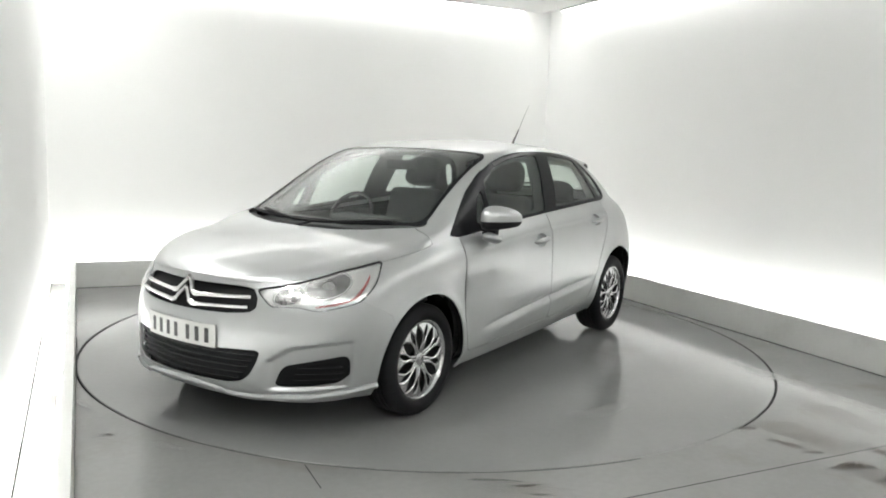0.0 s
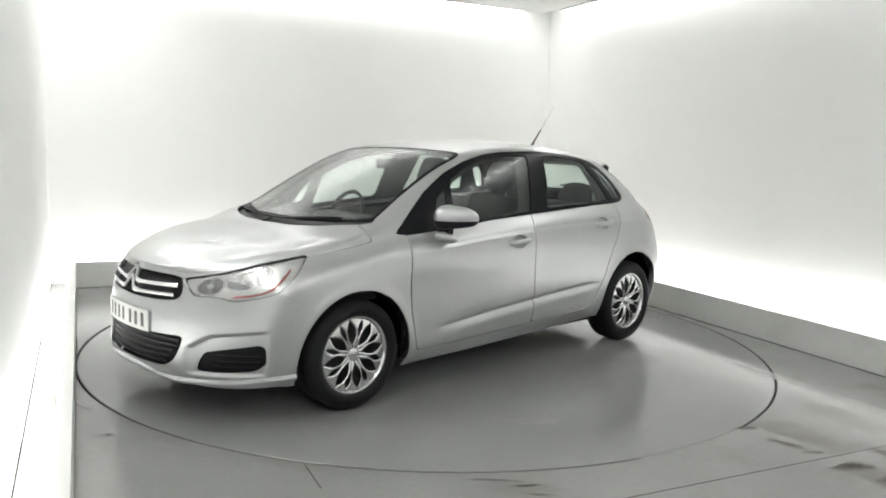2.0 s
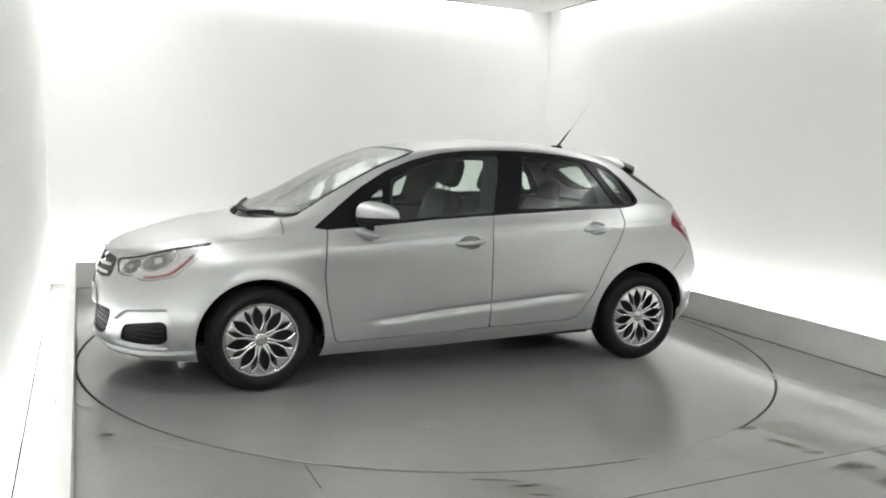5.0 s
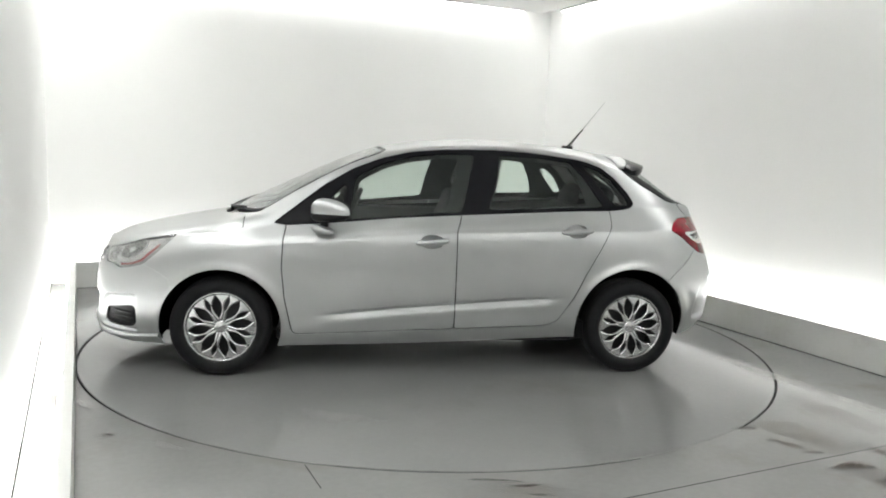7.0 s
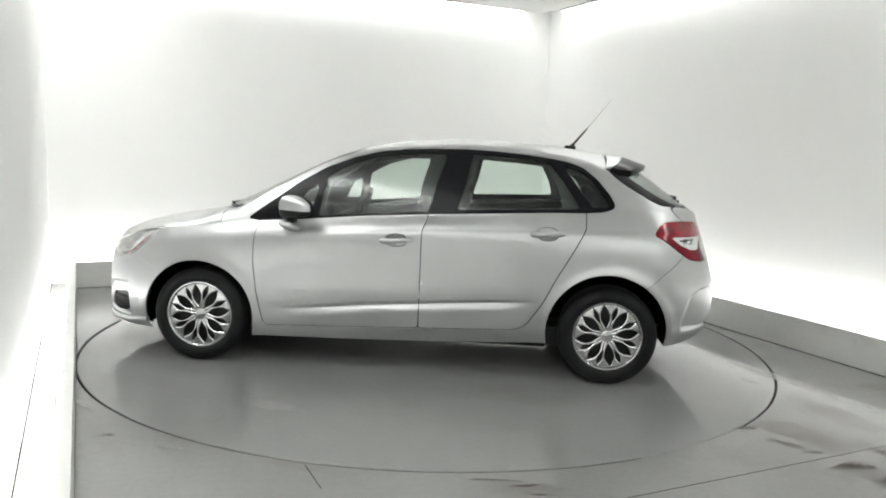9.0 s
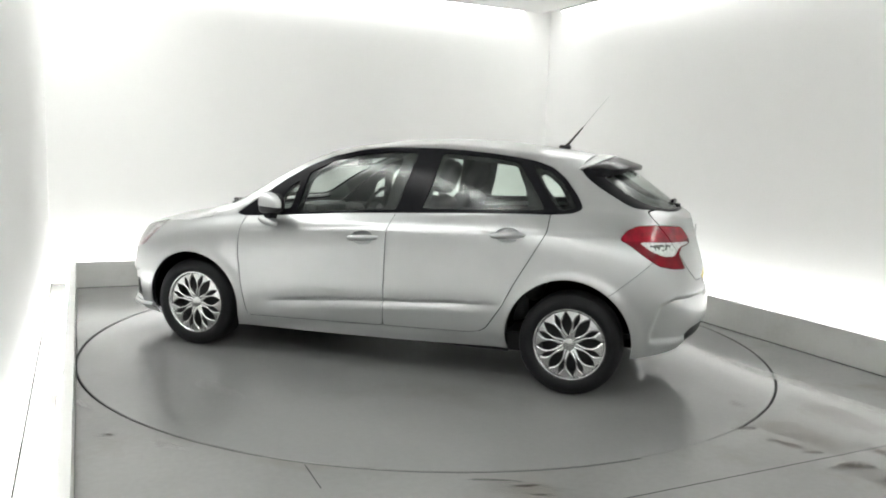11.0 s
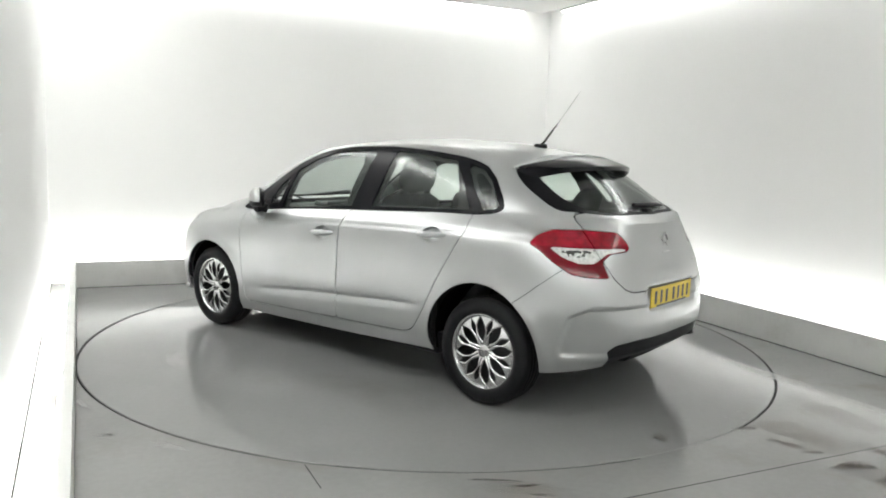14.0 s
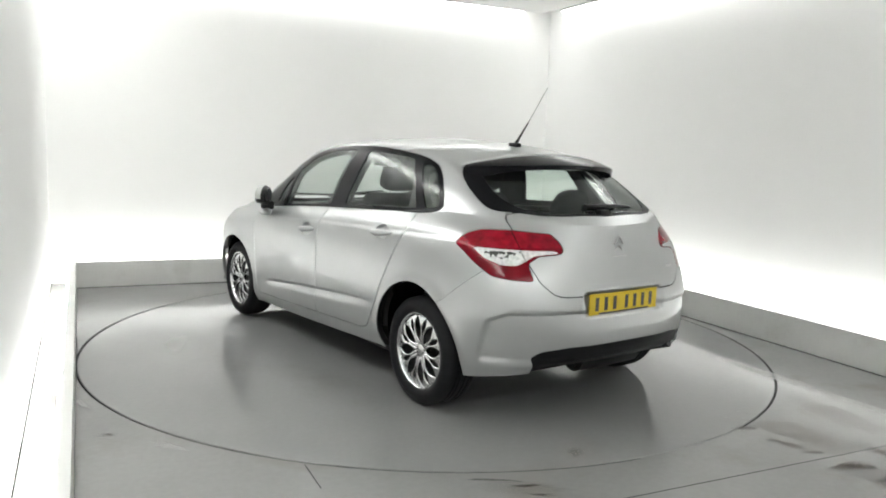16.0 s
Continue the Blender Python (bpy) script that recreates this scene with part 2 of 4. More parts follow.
def gap_ring(name, start, stop, z, mat, label):
    """A flat strip lying in the round gap, between two angles of the studio."""
    bm, n, rows = bmesh.new(), max(8, int((stop - start) / 2)), []
    for k in range(n + 1):
        w = radians(start + (stop - start) * k / n)
        rows.append([bm.verts.new((q * math.cos(w), q * math.sin(w), h)) for q, h in ((R_DISC + .0012, z), (R_DISC + .0142, z), (R_DISC + .0142, z - .02), (R_DISC + .0012, z - .02))])
    for a, b in zip(rows, rows[1:]):
        for k in range(4):
            bm.faces.new((a[k], a[(k + 1) % 4], b[(k + 1) % 4], b[k]))
    ob = part(name, bm, mat)
    ob.matrix_world = ROOM
    tagged(ob, label, "seal", kind="structure")


# black strip stands in for the shade down in the gap
gap_ring("gap_shade_strip", -70.5, 270.5, -.004, GAP, "black strip put in as shade in the turntable gap")
gap_ring("gap_filler", -89.5, -70.5, -.0006, FLOOR, "gap packed with grey resin and grime")


def kerb_strip(x, y, turn, length):
    """A lit strip screwed to the hidden face of a kerb board, shining at the wall."""
    ob = tagged(new("kerb_light"), "lit white strip light behind the kerb board", "light", "kerb lights")
    ob.matrix_world = ROOM @ pose(x, y, 0, 0, 0, turn)
    part("diffuser", box_bm(.01, length - .01, .014, .022, .07, .17, .003), STRIP_A, ob, "glowing white diffuser")
    part("tray", box_bm(0, length, 0, .013, .06, .18, .002), BATTEN, ob)


for k in range(3):
    kerb_strip(-2.40 + 1.62 * k, K_BACK + .031, 0, 1.58)
for k in range(5):
    kerb_strip(K_LEFT - .047, 2.60 - 1.62 * (k + 1), 90, 1.58)
    kerb_strip(K_RIGHT + .031, 2.60 - 1.62 * k, -90, 1.58)


def light_strip(a0, a1, b0, b1):
    """A lit diffuser with its tray, set in the gap round the hung ceiling panel."""
    ob = tagged(new("light_strip"), "lit white diffuser strip in the ceiling gap", "light", "ceiling light strips")
    ob.matrix_world = ROOM @ Matrix.Translation(((a0 + a1) / 2, (b0 + b1) / 2, 3.04))
    x, y = (a1 - a0) / 2, (b1 - b0) / 2
    part("diffuser", box_bm(-x + .006, x - .006, -y + .006, y - .006, -.012, .004, .003), STRIP, ob, "glowing white diffuser")
    part("tray", box_bm(-x, x, -y, y, .006, .05, .003), BATTEN, ob)


for k in range(3):
    light_strip(-2.43 + 1.62 * k, -2.43 + 1.62 * k + 1.59, BACK - .10, BACK - .012)
    # front row is unseen, added behind the camera to fill the car's near side
    light_strip(-2.30 + 1.56 * k, -2.30 + 1.56 * k + 1.53, FRONT + .03, FRONT + .25)
for k in range(5):
    light_strip(LEFT + .012, LEFT + .175, 2.70 - 1.62 * (k + 1) + .03, 2.70 - 1.62 * k)
    light_strip(RIGHT - .10, RIGHT - .012, 2.60 - 1.62 * (k + 1) + .03, 2.60 - 1.62 * k)


def flat_patch(name, cx, cy, rx, ry, turn, mat, label, seed, parent=None, n=40, z=.0015):
    """A thin film of dirt with a ragged edge."""
    rnd = random.Random(seed)
    bm = bmesh.new()
    ph = [rnd.uniform(0, 6.28) for _ in range(5)]
    ring, top = [], []
    for k in range(n):
        w = 2 * math.pi * k / n
        r = 1 + .22 * math.sin(2 * w + ph[0]) + .2 * math.sin(3 * w + ph[1]) + .13 * math.sin(7 * w + ph[2]) + .09 * math.sin(11 * w + ph[3])
        p = pose(cx, cy, 0, 0, 0, turn) @ Vector((rx * r * math.cos(w), ry * r * math.sin(w), 0))
        ring.append(bm.verts.new((p.x, p.y, 0)))
        top.append(bm.verts.new((cx + (p.x - cx) * .97, cy + (p.y - cy) * .97, z)))
    for k in range(n):
        bm.faces.new((ring[k], ring[(k + 1) % n], top[(k + 1) % n], top[k]))
    bm.faces.new(top)
    return tagged(part(name, bm, mat, parent), label, "stain" if parent is None else "")
# ---- the car's skin: a cage of feature rows, splined ----
def spline(points, counts):
    """Catmull-Rom through points; the first and last are guides only. counts: steps in each span."""
    p = np.array(points, float)
    out = []
    for i, n in enumerate(counts):
        a, b, c, d = p[i:i + 4]
        k = np.cumsum([0] + [max(np.linalg.norm(v), 1e-6) ** 0.5 for v in (b - a, c - b, d - c)])
        for s in np.linspace(k[1], k[2], n, endpoint=False):
            a1 = (k[1] - s) / (k[1] - k[0]) * a + (s - k[0]) / (k[1] - k[0]) * b
            a2 = (k[2] - s) / (k[2] - k[1]) * b + (s - k[1]) / (k[2] - k[1]) * c
            a3 = (k[3] - s) / (k[3] - k[2]) * c + (s - k[2]) / (k[3] - k[2]) * d
            b1 = (k[2] - s) / (k[2] - k[0]) * a1 + (s - k[0]) / (k[2] - k[0]) * a2
            b2 = (k[3] - s) / (k[3] - k[1]) * a2 + (s - k[1]) / (k[3] - k[1]) * a3
            out.append((k[2] - s) / (k[2] - k[1]) * b1 + (s - k[1]) / (k[2] - k[1]) * b2)
    out.append(p[-2])
    return np.array(out)


def smooth_table(x, table):
    """A smooth curve through (x, value, ...) rows whose x falls."""
    t = np.array(table, float)[::-1]
    xs, n = t[:, 0], len(t)
    m = np.gradient(t[:, 1:], xs, axis=0)
    x = np.clip(np.asarray(x, float), xs[0], xs[-1])
    i = np.clip(np.searchsorted(xs, x) - 1, 0, n - 2)
    h = (xs[i + 1] - xs[i])
    u = ((x - xs[i]) / h)[..., None]
    h = h[..., None]
    return ((1 + 2 * u) * (1 - u) ** 2 * t[i, 1:] + u * (1 - u) ** 2 * h * m[i]
            + u * u * (3 - 2 * u) * t[i + 1, 1:] + u * u * (u - 1) * h * m[i + 1])


# rows from the bumper's lower edge up to the waist, each from the nose round the side to the tail
ROW_BOTTOM = [(2.15, 0, .20), (2.105, .35, .195), (1.93, .62, .18), (1.70, .76, .185), (1.30, .80, .18), (.90, .82, .185), (.10, .82, .20),
              (-.80, .82, .235), (-1.3, .80, .25), (-1.66, .79, .255), (-1.87, .62, .285), (-1.97, .36, .315), (-2.0, 0, .32)]
ROW_LIP = [(2.205, 0, .255), (2.15, .35, .25), (1.98, .63, .25), (1.74, .80, .26), (1.30, .85, .26), (.90, .862, .262), (.10, .872, .29),
           (-.80, .868, .325), (-1.3, .85, .35), (-1.68, .82, .35), (-1.92, .64, .36), (-2.03, .36, .37), (-2.055, 0, .37)]
ROW_CREASE = [(2.205, 0, .40), (2.145, .36, .40), (1.985, .65, .41), (1.76, .825, .42), (1.30, .885, .42), (.90, .872, .375), (.10, .893, .44),
              (-.80, .893, .50), (-1.3, .885, .50), (-1.68, .845, .50), (-1.935, .655, .50), (-2.05, .37, .50), (-2.075, 0, .50)]
ROW_BULGE = [(2.195, 0, .54), (2.135, .37, .55), (1.965, .655, .56), (1.74, .83, .58), (1.30, .893, .62), (.90, .874, .60), (.10, .889, .62),
             (-.80, .889, .66), (-1.3, .893, .67), (-1.68, .85, .64), (-1.925, .66, .62), (-2.03, .37, .61), (-2.055, 0, .61)]
ROW_SHOULDER = [(2.165, 0, .66), (2.10, .38, .67), (1.92, .655, .69), (1.69, .825, .73), (1.30, .872, .80), (.92, .872, .83), (.10, .872, .90),
                (-.80, .862, .935), (-1.3, .846, .947), (-1.62, .79, .95), (-1.84, .635, .88), (-1.955, .38, .85), (-1.98, 0, .84)]
ROW_WAIST = [(2.11, 0, .77), (2.04, .39, .755), (1.85, .635, .79), (1.62, .77, .842), (1.30, .81, .885), (.99, .80, .935), (.10, .805, .995),
             (-.80, .79, 1.045), (-1.3, .735, 1.09), (-1.54, .685, 1.085), (-1.74, .57, 1.065), (-1.885, .35, 1.05), (-1.92, 0, 1.045)]
# the ridge over the middle: hood, windscreen, roof, rear window (x, z)
RIDGE = [(2.11, .77), (2.03, .812), (1.9, .850), (1.7, .893), (1.5, .927), (1.38, .950), (1.2, 1.040), (1.0, 1.140), (.8, 1.235), (.6, 1.325),
         (.4, 1.403), (.19, 1.450), (0, 1.475), (-.2, 1.489), (-.42, 1.494), (-.62, 1.490), (-.83, 1.477), (-1.04, 1.458), (-1.25, 1.429),
         (-1.42, 1.385), (-1.55, 1.315), (-1.70, 1.210), (-1.84, 1.105), (-1.92, 1.045)]
# the pillar and roof rail (x, y, z)
RAIL = [(1.36, .73, .915), (1.2, .715, .968), (1.075, .695, 1.008), (.893, .668, 1.118), (.712, .65, 1.224), (.531, .638, 1.318), (.35, .63, 1.386),
        (.166, .63, 1.416), (0, .632, 1.432), (-.2, .632, 1.443), (-.4, .63, 1.447), (-.6, .622, 1.442), (-.8, .61, 1.427), (-1.0, .592, 1.402),
        (-1.11, .58, 1.380), (-1.25, .57, 1.338), (-1.4, .56, 1.278), (-1.54, .545, 1.205), (-1.68, .49, 1.135), (-1.80, .41, 1.092)]
COLS = [8, 12, 20, 22, 16, 34, 36, 22, 20, 20, 22, 12]
LOWS = [8, 24, 26, 18, 14]


def skin():
    """The half skin as a grid: points, row parameter. Rows 0..low are below the waist, the rest above."""
    cage = []
    for row in (ROW_BOTTOM, ROW_LIP, ROW_CREASE, ROW_BULGE, ROW_SHOULDER, ROW_WAIST):
        head, tail = row[1], row[-2]
        cage.append(spline([(head[0], -head[1], head[2])] + row + [(tail[0], -tail[1], tail[2])], COLS))
    cage = np.array(cage)
    lower = np.array([spline([2 * c[0] - c[1]] + list(c) + [c[-1] + 0.6 * (c[-1] - c[-2])], LOWS) for c in cage.transpose(1, 0, 2)])
    # pressed crease in the doors
    x, z = lower[..., 0], lower[..., 2]
    soft = lambda v, w: np.clip(v / w, 0, 1) ** 2 * (3 - 2 * np.clip(v / w, 0, 1))
    ends = soft(x + .90, .35) * soft(.76 - x, .30)
    d = z - z[:, sum(LOWS[:2])][:, None]
    fold = np.where(d > .002, np.exp(-((d - .002) / .010) ** 2), np.exp(-((d - .002) / .024) ** 2))
    lower[..., 1] += ends * (-.013 * fold - .005 * np.exp(-(np.maximum(d, 0) / .07) ** 2) * soft(d + .02, .03) + .004 * np.exp(-((d + .045) / .03) ** 2))
    # shoulder crease behind the front wing
    ends = soft(x + 1.7, .15) * soft(1.0 - x, .3)
    d = z - z[:, sum(LOWS[:4])][:, None]
    lower[..., 1] -= ends * .007 * np.exp(-np.maximum(d, 0) / .025) * soft(d, .012)
    # shelves pressed into the bumpers
    y = lower[..., 1]
    top = np.interp(x, (-1.89, -1.80), (.628, .582))
    rear = soft(top - z, .022) * soft(np.interp(z, (.41, .58), (-1.752, -1.80)) - x, .022) * soft(z - .335, .05)
    lower[..., 0] += .014 * rear
    lower[..., 1] -= .014 * rear * np.clip((y - .45) / .3, 0, 1)
    nose = soft(np.interp(y, (.50, .60, .80), (.40, .47, .50)) - z, .02) * soft(z - .25, .02) * soft(y - .49, .03) * soft(x - 1.80, .03)
    lower[..., 0] -= .016 * nose
    lower[..., 1] -= .008 * nose
    # recess for the rear number plate
    lower[..., 0] += .030 * soft(.305 - y, .022) * soft(z - .575, .025) * soft(.712 - z, .014) * (x < -1.8)
    # flared wheel arches
    for wx, wz, r in ((1.304, .30, .375), (-1.304, .315, .385)):
        q = np.hypot(x - wx, z - wz) - r
        lower[..., 1] += .012 * np.exp(-(np.maximum(q, 0) / .035) ** 2) * (np.abs(x - wx) < .6)
    waist = lower[:, -1]
    xb = waist[:, 0]
    ridge = smooth_table(xb, RIDGE)[:, 0]
    rail = smooth_table(xb, RAIL)
    own = np.stack([waist[:, 1] * .72, waist[:, 2] + (ridge - waist[:, 2]) * .55], 1)
    f = np.clip((1.42 - xb) / .2, 0, 1) * np.clip((xb + 1.9) / .12, 0, 1)
    f = (f * f * (3 - 2 * f))[:, None]
    rail = own * (1 - f) + rail * f
    n1, n2 = 16, 18
    upper = []
    for i in range(len(xb)):
        yb, zb, yr, zr, zc = waist[i, 1], waist[i, 2], rail[i, 0], rail[i, 1], ridge[i]
        u = np.linspace(0, 1, n1 + 1)[1:, None]
        bow = .018 * f[i, 0] + .03 * yb * (1 - f[i, 0])
        side = np.concatenate([yb + (yr - yb) * u + bow * np.sin(np.pi * u) * .8, zb + (zr - zb) * u + bow * np.sin(np.pi * u) * .5], 1)
        w = np.linspace(0, 1, n2 + 1)[1:, None]
        y = yr * (1 - w)
        top = np.concatenate([y, zc - (zc - zr) * (y / max(yr, 1e-6)) ** 2.1], 1)
        c = np.concatenate([[(yb, zb)], side, top])
        for _ in range(3):
            c[2:-1] += .5 * ((c[1:-2] + c[3:]) / 2 - c[2:-1])
        upper.append(np.concatenate([np.full((len(c), 1), xb[i]), c], 1)[1:])
    grid = np.concatenate([lower, np.array(upper)], 1)
    grid[0, :, 1] = grid[-1, :, 1] = 0
    grid[:, -1, 1] = 0
    low = sum(LOWS)
    v = np.concatenate([np.linspace(0, 1, low + 1), 1 + np.linspace(0, 1, n1 + 1)[1:], 2 + np.linspace(0, 1, n2 + 1)[1:]])
    return grid, v


def skin_mesh():
    g, v = skin()
    m, n = g.shape[:2]
    tu = np.gradient(g, axis=0)
    tv = np.gradient(g, axis=1)
    tu[0] = g[1] - g[0] * (1, 1, 1)
    nor = np.cross(tu, tv)
    size = np.linalg.norm(nor, axis=2, keepdims=True)
    nor = np.where(size > 1e-9, nor / np.maximum(size, 1e-9), (0, 0, 1))
    nor[0, :, 1] = nor[-1, :, 1] = 0
    nor[:, -1, 1] = 0
    nor[0, g.shape[1] - 34:] = (.8, 0, .6)
    nor[-5:, g.shape[1] - 34:] = (-.8, 0, .6)
    nor /= np.linalg.norm(nor, axis=2, keepdims=True)
    i, j = np.meshgrid(np.arange(m - 1), np.arange(n - 1), indexing="ij")
    a, b, c, d = i * n + j, (i + 1) * n + j, (i + 1) * n + j + 1, i * n + j + 1
    tri = np.concatenate([np.stack([a, b, c], -1).reshape(-1, 3), np.stack([a, c, d], -1).reshape(-1, 3)])
    pts = g.reshape(-1, 3)
    e = np.linalg.norm(np.cross(pts[tri[:, 1]] - pts[tri[:, 0]], pts[tri[:, 2]] - pts[tri[:, 0]]), axis=1)
    tri = tri[e > 1e-9]
    data = np.concatenate([pts, nor.reshape(-1, 3), np.tile(v, m)[:, None]], 1)
    return data, tri


# ---- cutting the skin into panels ----
def rounded_outline(points, reach):
    """Cuts the corners of a closed outline three times, each by a short way at most."""
    p = np.array(points, float)
    for _ in range(3):
        out = []
        for s, e in zip(p, np.roll(p, -1, 0)):
            n = max(np.linalg.norm(e - s), 1e-9)
            k = min(.25, reach / n)
            out += [s + (e - s) * k, e - (e - s) * k]
        p, reach = np.array(out), reach / 2
    return p


def poly(points, a, b, reach=.009):
    """Signed distance to a closed outline, positive inside."""
    p = rounded_outline(points, reach)
    q = np.stack([a, b], -1)
    d = np.full(a.shape, 1e9)
    inside = np.zeros(a.shape, bool)
    for s, e in zip(p, np.roll(p, -1, 0)):
        k = np.clip(((q - s) @ (e - s)) / max((e - s) @ (e - s), 1e-12), 0, 1)
        d = np.minimum(d, np.linalg.norm(q - s - k[..., None] * (e - s), axis=-1))
        cross = ((s[1] > b) != (e[1] > b))
        with np.errstate(divide="ignore", invalid="ignore"):
            at = (e[0] - s[0]) * (b - s[1]) / (e[1] - s[1] if e[1] != s[1] else 1e-12) + s[0]
        inside ^= cross & (a < at)
    return np.where(inside, d, -d)


def side(points, near=.4):
    return lambda m: np.minimum(poly(points, m[:, 0], m[:, 2]), m[:, 1] - near)


def front(points):
    return lambda m: np.minimum(poly(points, m[:, 1], m[:, 2]), m[:, 0] - 1.3)


def rear(points, ahead=-1.3):
    return lambda m: np.minimum(poly(points, m[:, 1], m[:, 2]), ahead - m[:, 0])


def above(points):
    return lambda m: np.minimum(poly(points, m[:, 0], m[:, 1], .03), (m[:, 6] - .99) * 2)


def nose_turn(x, y):
    return np.arctan2(y, x - 1.2)


def tail_turn(x, y):
    return np.arctan2(y - .2, -(x + 1.4))


def wrapped(points, turn, way):
    """An outline that wraps round a corner, given by points on it."""
    flat = [(float(turn(np.float64(p[0]), np.float64(p[1]))) * .6, p[2]) for p in points]
    return lambda m: np.minimum(poly(flat, turn(m[:, 0], m[:, 1]) * .6, m[:, 2]), way * m[:, 0] - 1.2)


def clip(mesh, value):
    """The part of a mesh where value >= 0, cut cleanly."""
    data, tri = mesh
    if not len(tri):
        return mesh
    s = value[tri] >= 0
    count = s.sum(1)
    keep = [tri[count == 3]]
    extra, made, faces = [], {}, []

    def cut(i, j):
        key = (i, j) if i < j else (j, i)
        if key not in made:
            k = value[i] / (value[i] - value[j])
            made[key] = len(data) + len(extra)
            extra.append(data[i] + (data[j] - data[i]) * k)
        return made[key]
    for t, ins in zip(tri[(count == 1) | (count == 2)], s[(count == 1) | (count == 2)]):
        ring = []
        for k in range(3):
            i, j = int(t[k]), int(t[(k + 1) % 3])
            if ins[k]:
                ring.append(i)
            if ins[k] != ins[(k + 1) % 3]:
                ring.append(cut(i, j))
        for k in range(1, len(ring) - 1):
            faces.append((ring[0], ring[k], ring[k + 1]))
    if faces:
        keep.append(np.array(faces))
    tri = np.concatenate(keep)
    data = np.concatenate([data, np.array(extra)]) if extra else data
    used, back = np.unique(tri, return_inverse=True)
    return data[used], back.reshape(-1, 3)


def cut_out(mesh, field, gap=.0031):
    """Splits a mesh into what lies inside the field and the rest, with a gap between."""
    v = field(mesh[0])
    return clip(mesh, v - gap), clip(mesh, -v - gap)


def other_side(mesh):
    return mesh[0] * (1, -1, 1, 1, -1, 1, 1), mesh[1][:, ::-1]


def both(mesh):
    """A half and its mirror image, welded along the middle."""
    a, b = mesh, other_side(mesh)
    data = np.concatenate([a[0], b[0]])
    tri = np.concatenate([a[1], b[1] + len(a[0])])
    key = np.round(data[:, :3] * 2e4).astype(np.int64)
    key[np.abs(data[:, 1]) > 1e-4, 1] += 0
    _, first, back = np.unique(key, axis=0, return_index=True, return_inverse=True)
    tri = back.reshape(-1)[tri]
    ok = (tri[:, 0] != tri[:, 1]) & (tri[:, 1] != tri[:, 2]) & (tri[:, 0] != tri[:, 2])
    return data[first], tri[ok]


def sunk(mesh, depth):
    d = mesh[0].copy()
    d[:, :3] -= d[:, 3:6] * (depth if np.isscalar(depth) else depth[:, None])
    return d, mesh[1]


def panel(name, mesh, mat, parent, label="", thick=.006):
    """A sheet with thickness and a sharp rim; keeps the skin's own shading."""
    data, tri = mesh
    n = len(data)
    if not len(tri):
        return None
    nor = data[:, 3:6] / np.maximum(np.linalg.norm(data[:, 3:6], axis=1, keepdims=True), 1e-9)
    out, inn = data[:, :3], data[:, :3] - nor * thick
    verts, normals = [out, inn], [nor, -nor]
    faces = [tri, tri[:, ::-1] + n]
    e = np.concatenate([tri[:, [0, 1]], tri[:, [1, 2]], tri[:, [2, 0]]])
    code = e[:, 0].astype(np.int64) * (n + 1) + e[:, 1]
    free = e[~np.isin(code, e[:, 1].astype(np.int64) * (n + 1) + e[:, 0])]
    flat = [tuple(f) for f in np.concatenate(faces)]
    if len(free):
        a, b = free[:, 0], free[:, 1]
        way = np.cross(out[b] - out[a], nor[a])
        way /= np.maximum(np.linalg.norm(way, axis=1, keepdims=True), 1e-9)
        k, base = len(free), 2 * n
        verts += [out[a], out[b], inn[b], inn[a]]
        normals += [way] * 4
        for i in range(k):
            flat.append((base + i, base + 3 * k + i, base + 2 * k + i, base + k + i))
    return mesh_ob(name, np.concatenate(verts), flat, mat, parent, label, np.concatenate(normals))


car = tagged(new("car"), "silver five-door hatchback parked on the turntable", "car")
HUBS = ((1.304, .305), (-1.304, .308))
ARCHES = ((1.304, .305, .362), (-1.290, .328, .372))
whole = skin_mesh()


tree = BVHTree.FromPolygons([tuple(v[:3]) for v in whole[0]], [tuple(int(i) for i in f) for f in whole[1]])


def nose_x(y, z):
    return tree.ray_cast(Vector((3, max(abs(y), .002), z)), Vector((-1, 0, 0)))[0].x


def tail_x(y, z):
    return tree.ray_cast(Vector((-3, max(abs(y), .002), z)), Vector((1, 0, 0)))[0].x


def top_z(x, y):
    return tree.ray_cast(Vector((x, max(abs(y), .002), 3)), Vector((0, 0, -1)))[0].z


def side_y(x, z):
    return tree.ray_cast(Vector((x, 2, z)), Vector((0, -1, 0)))[0].y


def arches(m):
    d = np.full(len(m), -1.0)
    for x, z, r in ARCHES:
        d = np.maximum(d, np.minimum(r - np.hypot(m[:, 0] - x, m[:, 2] - z), m[:, 1] - .5))
    return d


rest = clip(whole, -arches(whole[0]))
